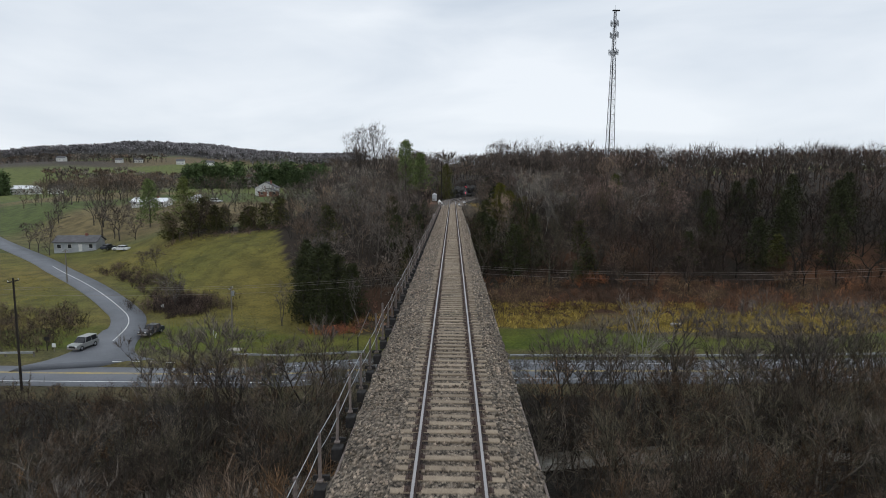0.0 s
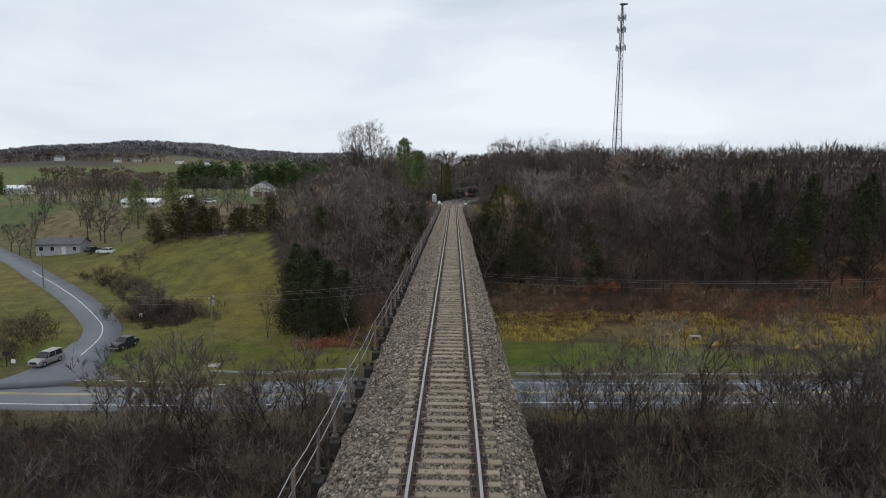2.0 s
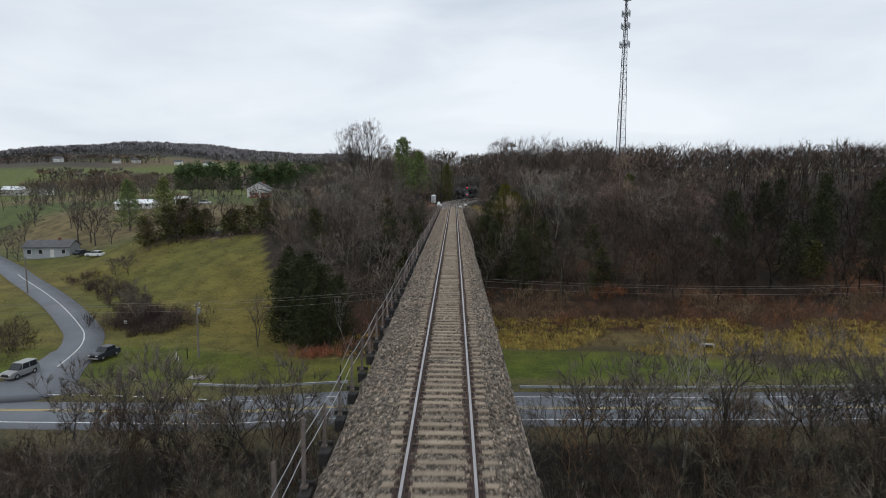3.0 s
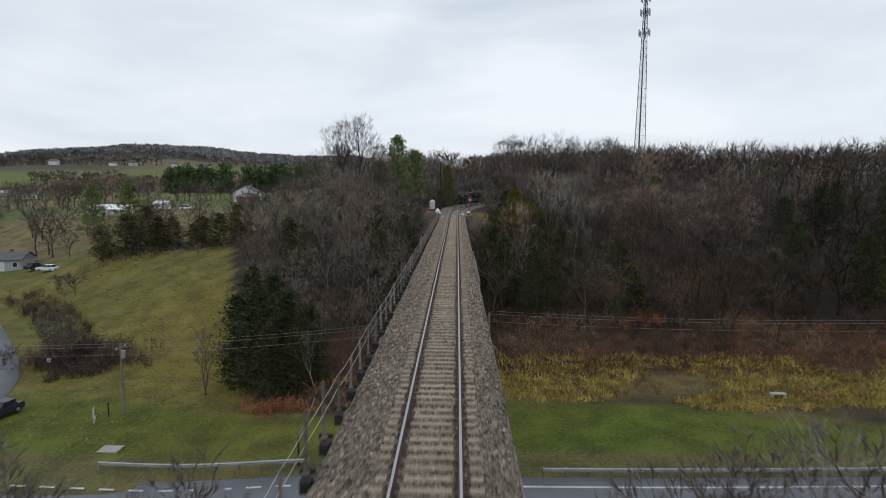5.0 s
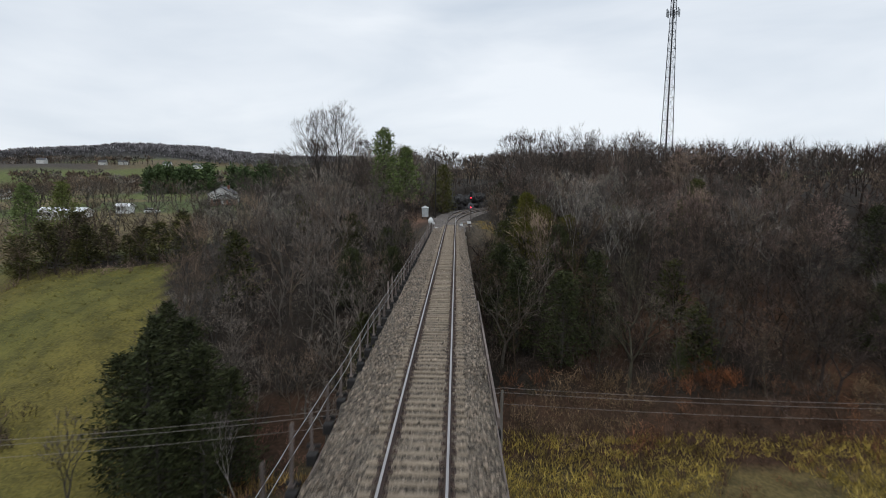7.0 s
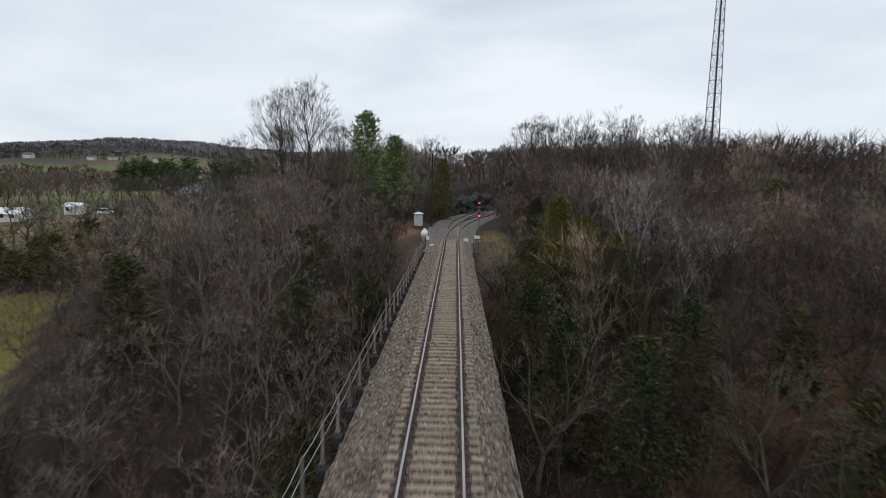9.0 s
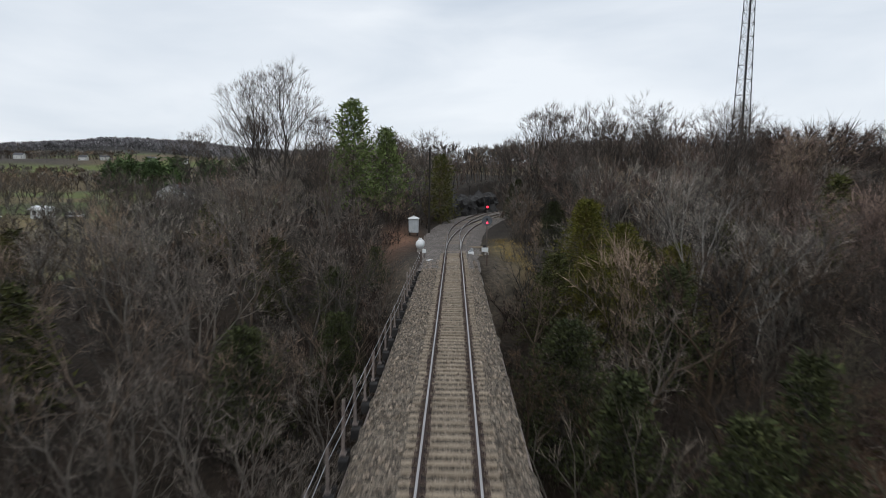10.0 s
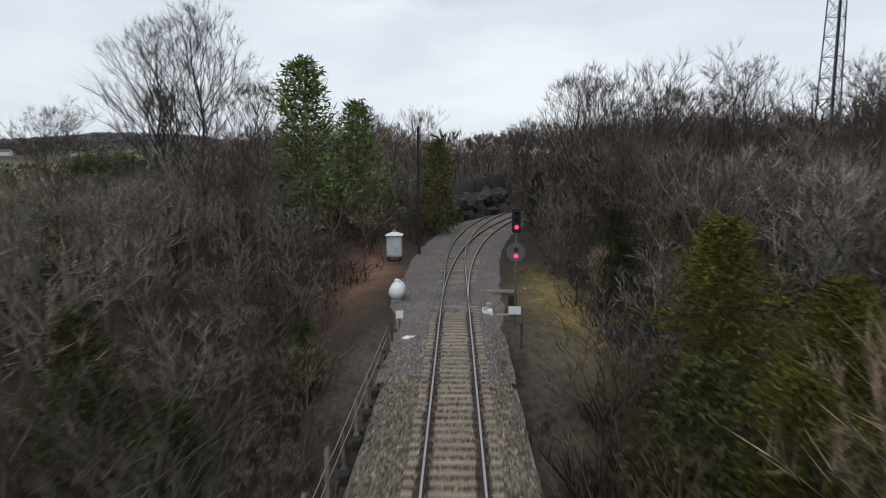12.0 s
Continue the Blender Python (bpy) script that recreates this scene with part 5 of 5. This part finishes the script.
bag = thing("plastic_sheet", (-2.05, 147.6, -0.36), "crumpled white plastic sheet on the ballast", "litter")
bm = bmesh.new()
bmesh.ops.create_icosphere(bm, subdivisions=3, radius=0.3)
for v in bm.verts:
    n = noise.noise(v.co * 6) * 0.12
    v.co = Vector((v.co.x * 1.25 * (1 + n), v.co.y * (1 + n), max(v.co.z, -0.02) * 0.4 + n * 0.6 * (v.co.z > 0)))
part("sheet", bm, M_WHITE, bag)
beam = thing("timber_beam", (2.7, 157.6, -0.35), "grey timber lying beside the siding", "timber")
part("timber", boxed((-1.1, -0.11, 0.0), (1.1, 0.11, 0.2), 0.02), M_TIE, beam)


# ---- the rock cut ----
def rock(x, y, sx, sy, sz, seed):
    bm = bmesh.new()
    bmesh.ops.create_icosphere(bm, subdivisions=3, radius=1)
    for v in bm.verts:
        p = v.co.copy()
        n = noise.noise(p * 1.7 + Vector((seed, 0, 0))) * 0.35 + 0.12 * math.floor(3 * noise.noise(Vector((p.x, p.y, p.z * 4)) + Vector((0, seed, 0))))
        v.co = Vector((p.x * sx, p.y * sy, p.z * sz)) * (1 + n)
    ob = thing("rock_outcrop", (x, y, -0.3 + sz * 0.3), "dark layered rock face beside the track cutting", "rock", "rocks of the cutting")
    part("rock", bm, M_ROCK, ob)


for i, (x, y, s) in enumerate([(-2.0, 205, 2.0), (-0.8, 209, 2.4), (0.8, 213, 2.8), (2.6, 217, 3.0), (4.6, 222, 3.2), (-3.2, 199, 1.6), (-0.5, 216, 3.6), (7.0, 228, 3.5)]):
    rock(x, y, s * 0.9, s * 1.2, s, i * 3.1)


# ---- poles and wires ----
def pole(x, y, h, label, mat=M_POLE, arm=True, can=False, turn=0.0, base=None):
    g = float(ground(x, y)) if base is None else base
    ob = thing("utility_pole", (x, y, g), label, "utility pole", "utility poles", rz=turn)
    part("shaft", rodded((0, 0, -0.4), (0, 0, h), 0.15, 0.1, 8), mat, ob)
    if arm:
        part("crossarm", boxed((-0.05, -0.9, h - 0.45), (0.05, 0.9, h - 0.33), 0.01), mat, ob)
        for sy in (-0.8, 0.0, 0.8):
            part("insulator", rodded((0, sy, h - 0.34), (0, sy, h - 0.16), 0.05, 0.035, 8), M_WHITE, ob)
    if can:
        part("transformer", rodded((0.28, 0, h - 1.5), (0.28, 0, h - 0.7), 0.22, 0.22, 12), M_GALV, ob, "grey transformer can")
    return ob


pole(-34.6, 91.6, 7.7, "wooden utility pole with a grey transformer in the grass", can=True)
pole(4.35, 96.9, 9.9, "wooden utility pole standing close beside the viaduct", arm=False)
pole(-50.4, 67.2, 13.4, "tall dark utility pole beside the highway", M_POLE_DARK)
pole(-84.6, 127.6, 7.5, "wooden utility pole beside the lane")
pole(-3.35, 175.0, 11.6, "dark creosoted pole beside the railway", M_POLE_DARK, arm=False, base=-0.45)
pole(-120.0, 88.0, 8.0, "wooden utility pole on the valley side")
pole(74.0, 97.5, 9.4, "wooden utility pole at the foot of the woods")


def wire(a, b, sag, name="overhead_wire"):
    a, b = Vector(a), Vector(b)
    pts = np.array([a.lerp(b, k / 14) - Vector((0, 0, sag * 4 * (k / 14) * (1 - k / 14))) for k in range(15)])
    V, F = [], []
    tube(pts, np.full(15, 0.015), 4, V, F)
    ob = tagged(new(name), "thin overhead power line strung between poles", "power line", "power lines")
    part("wire", mesh_of("wire", V[0], F, M_STEEL_GREY), None, ob)


for dz in (0.0, -0.35, -1.2):
    wire((-34.6, 91.6, -10.7 + dz), (4.35, 96.9, -7.9 + dz), 0.5)
    wire((4.35, 96.9, -7.9 + dz), (74.0, 97.5, -7.4 + dz), 1.0)
    wire((-34.6, 91.6, -10.7 + dz), (-120.0, 88.0, -8.6 + dz), 1.2)

lp = thing("leaning_pole", (-12.9, 80.5, float(ground(-12.9, 80.5))), "short steel post with a long slanting pipe", "pole")
part("post", rodded((0, 0, -0.3), (0, 0, 2.6), 0.09, 0.08, 8), M_STEEL_DARK, lp)
part("pipe", rodded((0, 0, 2.5), (1.6, 0.2, 6.3), 0.05, 0.05, 6), M_STEEL_GREY, lp)
part("cap", rodded((1.5, 0.19, 6.1), (1.8, 0.22, 6.5), 0.11, 0.09, 8), M_STEEL_DARK, lp)


# ---- highway furniture ----
def guardrail(x0, x1, off, label):
    ob = thing("guardrail", (0, 0, 0), label, "guardrail", "guardrails")
    xs = np.linspace(x0, x1, int((x1 - x0) / 1.9) + 1)
    bm = bmesh.new()
    prev = None
    sgn = 1 if off < 0 else -1
    for x in xs:
        y = float(road_y(x)) + off
        z = float(ground(x, y))
        ring = [bm.verts.new((x, y + sgn * dy, z + dz)) for dy, dz in ((0, 0.42), (0.08, 0.47), (0.08, 0.53), (0.0, 0.58), (0.08, 0.63), (0.08, 0.69), (0, 0.74))]
        if prev:
            for k in range(6):
                bm.faces.new((prev[k], prev[k + 1], ring[k + 1], ring[k]))
        prev = ring
        part("post", boxed((x - 0.07, y - 0.09 - sgn * 0.12, z - 0.3), (x + 0.07, y + 0.09 - sgn * 0.12, z + 0.72), 0.01), M_POLE, ob)
    part("rail", bm, M_GALV, ob, "galvanised corrugated rail")


guardrail(-95, -50, -5.2, "galvanised guardrail along the highway verge")
guardrail(-98, -57, 5.2, "galvanised guardrail beyond the junction")
guardrail(-30.2, -12, 6.4, "galvanised guardrail at the edge of the lawn")
guardrail(8, 62, 5.0, "long galvanised guardrail between highway and lawn")
for x, y, lab in ((-52.9, 106.2, "small white roadside sign on a short post"), (-55.6, 80.6, "small white marker at the junction")):
    g = float(ground(x, y))
    ob = thing("road_sign", (x, y, g), lab, "sign")
    part("post", rodded((0, 0, -0.2), (0, 0, 1.0), 0.03), M_STEEL_GREY, ob)
    part("plate", boxed((-0.28, -0.03, 0.7), (0.28, -0.01, 1.25), 0.005), M_WHITE, ob, "blank white plate")
mail = thing("road_sign", (-57.0, 81.2, float(ground(-57.0, 81.2))), "dark sign board on a post beside the junction", "sign")
part("post", rodded((0, 0, -0.2), (0, 0, 1.9), 0.05), M_STEEL_DARK, mail)
part("board", boxed((-0.4, -0.04, 1.5), (0.4, 0.0, 2.0), 0.01), M_STEEL_DARK, mail)
drain = thing("drain_cover", (-31.4, 83.7, float(ground(-31.4, 83.7))), "pale concrete drain slab in the grass", "drain cover")
part("slab", boxed((-0.95, -0.7, -0.1), (0.95, 0.7, 0.14), 0.03), M_CONCRETE, drain)
culv = thing("concrete_culvert", (37.6, 98.2, float(ground(37.6, 98.2))), "small concrete culvert head in tall grass", "culvert")
bm = boxed((-0.9, -0.25, -0.2), (0.9, 0.25, 0.6), 0.04)
part("headwall", bm, M_CONCRETE, culv)
# no hole is cut: a flat black panel stands for the shade inside
part("mouth", boxed((-0.55, -0.28, 0.0), (0.55, -0.255, 0.42), 0.01), M_BLACK, culv, "dark opening")
for i, (x, y) in enumerate(((-35.9, 91.0), (-37.2, 90.4), (-36.4, 89.2))):
    st = thing("stake", (x, y, float(ground(x, y))), "pale plastic stake in disturbed soil", "stake", "stakes by the pole")
    part("shaft", rodded((0, 0, -0.1), (0.1 * i, 0, 1.5 - 0.35 * i), 0.06, None, 6), M_DRY_GRASS if i == 0 else M_WHITE, st)


# ---- vehicles ----
def car(x, y, turn, paint, label, length=4.6, height=1.75, width=1.85, boxy=True):
    g = float(ground(x, y)) + 0.14
    ob = thing("car", (x, y, g), label, "car", "parked and waiting cars", rz=turn)
    L, W = length / 2, width / 2
    lower = prism(bmesh.new(), [(-L, 0.42), (-L + 0.06, 0.28), (L - 0.06, 0.28), (L, 0.45), (L - 0.03, 0.82), (L - 0.45, 0.94), (-L + 0.1, 0.98), (-L, 0.8)], -W, W)
    bmesh.ops.bevel(lower, geom=list(lower.edges), offset=0.06, segments=2, affect="EDGES", clamp_overlap=True)
    part("body", lower, paint, ob)
    rear = -L + (0.12 if boxy else 0.75)
    cabin = prism(bmesh.new(), [(rear, 0.95), (L - 1.25, 0.95), (L - 1.9, height), (rear + 0.15, height)], -W + 0.1, W - 0.1)
    for v in cabin.verts:
        if v.co.z > 1.2:
            v.co.y *= 0.86
    part("glass", cabin, M_GLASS, ob, "dark tinted windows")
    roof = boxed((rear + 0.1, -W * 0.8, height - 0.02), (L - 1.88, W * 0.8, height + 0.05), 0.03)
    part("roof", roof, paint, ob)
    for sy in (-1, 1):
        for px in (rear + 0.18, (rear + L - 1.5) / 2, L - 1.62):
            part("pillar", rodded((px, sy * (W - 0.1), 0.95), (px - (0.25 if px > 0.4 else 0), sy * (W - 0.1) * 0.87, height), 0.05, None, 4), paint, ob)
        for px in (-L + 0.85, L - 0.85):
            t = part("wheel", rodded((px, sy * (W - 0.2), 0.34), (px, sy * (W + 0.01), 0.34), 0.34, None, 16), M_TYRE, ob, "black tyre")
            part("rim", rodded((px, sy * (W - 0.02), 0.34), (px, sy * (W + 0.02), 0.34), 0.2, 0.18, 12), M_GALV, t, "silver rim")
        part("headlight", boxed((L - 0.06, sy * (W - 0.3) - 0.18, 0.66), (L + 0.01, sy * (W - 0.3) + 0.18, 0.82), 0.02), M_WHITE, ob)
    part("grille", boxed((L - 0.03, -0.5, 0.5), (L + 0.015, 0.5, 0.78), 0.01), M_BLACK, ob)
    part("bumper", boxed((L - 0.1, -W + 0.05, 0.3), (L + 0.06, W - 0.05, 0.48), 0.03), M_STEEL_GREY, ob)


car(-52.6, 82.4, -98, M_CAR_SILVER, "silver sport utility vehicle waiting at the junction", 4.2, 1.62, 1.75)
car(-46.8, 90.2, -103, M_CAR_DARK, "dark car parked on the grass beside the lane", 4.0, 1.45, 1.75, False)
car(-91.0, 160.5, 175, M_CAR_WHITE, "white car on the house driveway", 4.5, 1.45, 1.8, False)
car(-97.5, 165.5, 80, M_CAR_DARK, "dark car parked by the grey house", 4.5, 1.5, 1.8, False)
car(-99.0, 247.0, 10, M_CAR_WHITE, "white car on a gravel yard", 4.6, 1.6, 1.85, True)


# ---- houses ----
def house(x, y, turn, w, d, h, rise, wall, roofm, label, gable_front=False, wing=None, base=None, name="house"):
    g = (float(ground(x, y)) if base is None else base) - 0.15
    ob = thing(name, (x, y, g), label, name, rz=turn)
    part("wall", boxed((-w / 2, -d / 2, -0.6), (w / 2, d / 2, h), 0.02), wall, ob)
    if gable_front:
        roof = prism(bmesh.new(), [(-w / 2 - 0.4, h - 0.1), (0, h + rise), (w / 2 + 0.4, h - 0.1), (w / 2 + 0.4, h + 0.12), (0, h + rise + 0.24), (-w / 2 - 0.4, h + 0.12)], -d / 2 - 0.4, d / 2 + 0.4)
        part("roof", roof, roofm, ob)
        part("gable", prism(bmesh.new(), [(-w / 2, h), (w / 2, h), (0, h + rise)], -d / 2 - 0.01, d / 2), M_SIDING, ob, "white gable end")
    else:
        roof = prism(bmesh.new(), [(-d / 2 - 0.4, h - 0.1), (0, h + rise), (d / 2 + 0.4, h - 0.1), (d / 2 + 0.4, h + 0.12), (0, h + rise + 0.24), (-d / 2 - 0.4, h + 0.12)], -w / 2 - 0.4, w / 2 + 0.4)
        bmesh.ops.transform(roof, matrix=pose(0, 0, 0, 0, 0, 90), verts=roof.verts)
        part("roof", roof, roofm, ob)
        part("gable", prism(bmesh.new(), [(-d / 2, h), (d / 2, h), (0, h + rise)], -w / 2, w / 2), wall, ob).matrix_local = pose(0, 0, 0, 0, 0, 90)
    n = max(2, int(w / 2.6))
    for i in range(n):
        px = -w / 2 + w * (i + 0.5) / n
        if i == n // 2:
            part("door", boxed((px - 0.48, -d / 2 - 0.06, 0.1), (px + 0.48, -d / 2 - 0.01, 2.15), 0.01), M_SIDING, ob)
        else:
            win = part("window", boxed((px - 0.55, -d / 2 - 0.07, 0.95), (px + 0.55, -d / 2 - 0.01, 2.2), 0.01), M_SIDING, ob, "white-framed window")
            part("pane", boxed((px - 0.46, -d / 2 - 0.085, 1.03), (px + 0.46, -d / 2 - 0.072, 2.12)), M_GLASS, win)
    if name == "house":
        part("chimney", boxed((w * 0.18 - 0.35, -0.3, h + 0.2), (w * 0.18 + 0.35, 0.3, h + rise + 0.8), 0.02), M_BRICK, ob)
    return ob


house(-108.5, 170.0, 12, 11, 7, 2.7, 1.5, M_GREY_SIDING, M_ROOF_DARK, "grey single-storey house among bare trees")
house(-120.5, 236.0, 5, 13, 8, 2.0, 1.3, M_SIDING, M_ROOF_PALE, "low white-roofed house behind the lawn")
house(-86.5, 276.0, 8, 9.5, 9, 3.6, 2.6, M_SIDING, M_ROOF_DARK, "white house with a broad gable and grey roof", True)
house(-83.5, 268.5, 8, 8.0, 6, 2.2, 1.4, M_BRICK, M_ROOF_DARK, "low red brick garage with a white gable", True, name="garage")
house(-109.0, 249.0, 0, 4.5, 3.5, 2.4, 0.8, M_WHITE, M_ROOF_PALE, "small white shed in a field", name="shed")
house(-311.0, 427.0, 0, 17, 10, 4.0, 2.2, M_SIDING, M_ROOF_PALE, "white farm barn with a pale metal roof", name="barn")
house(-338.0, 424.0, 0, 14, 8, 3.0, 1.5, M_WHITE, M_ROOF_PALE, "low white farm shed", name="shed")
house(-287.0, 424.0, 20, 8, 8, 4.5, 2.2, M_SIDING, M_ROOF_DARK, "white farmhouse beside the barn")
for x, y, w in ((-598, 900, 12), (-512, 905, 10), (-490, 920, 13), (-415, 900, 11), (-362, 880, 12), (-250, 560, 12)):
    house(x, y, 10, w, 8, 4.5, 3.0, M_SIDING, M_ROOF_PALE if w == 15 else M_ROOF_DARK, "white farmhouse far off on a hillside")


# ---- loose stone on the deck ----
r9 = np.random.default_rng(9)
n = 26000
sy_ = r9.uniform(9, 148, n)
sx_ = r9.uniform(LEFT + 0.05, RIGHT - 0.03, n)
sz_ = np.interp(sx_, [p[0] for p in prof[1:7]], [p[1] for p in prof[1:7]])
keep_ = (np.abs(np.abs(sx_) - 0.7525) > 0.1) & ((np.abs(sx_) > 1.27) | (r9.random(n) < 0.35))
sx_, sy_, sz_ = sx_[keep_], sy_[keep_], sz_[keep_]
n = len(sx_)
size_ = r9.uniform(0.022, 0.066, n)
octa = np.array([[1, 0, 0], [-1, 0, 0], [0, 1, 0], [0, -1, 0], [0, 0, 1], [0, 0, -0.6]], float)
of = np.array([[0, 2, 4], [2, 1, 4], [1, 3, 4], [3, 0, 4], [2, 0, 5], [1, 2, 5], [3, 1, 5], [0, 3, 5]])
pts = octa[None] * size_[:, None, None] * r9.uniform(0.6, 1.4, (n, 6, 3))
an = r9.uniform(0, 6.28, n)
ca, sa = np.cos(an)[:, None], np.sin(an)[:, None]
px, py = pts[..., 0] * ca - pts[..., 1] * sa, pts[..., 0] * sa + pts[..., 1] * ca
V = np.stack([px + sx_[:, None], py + sy_[:, None], pts[..., 2] + sz_[:, None] + 0.012], -1).reshape(-1, 3)
F = (of[None] + 6 * np.arange(n)[:, None, None]).reshape(-1, 3)
tagged(new("loose_ballast", mesh_of("loose_ballast", V, F, M_STONE)), "loose angular crushed stones strewn over the deck", "gravel", kind="stuff")
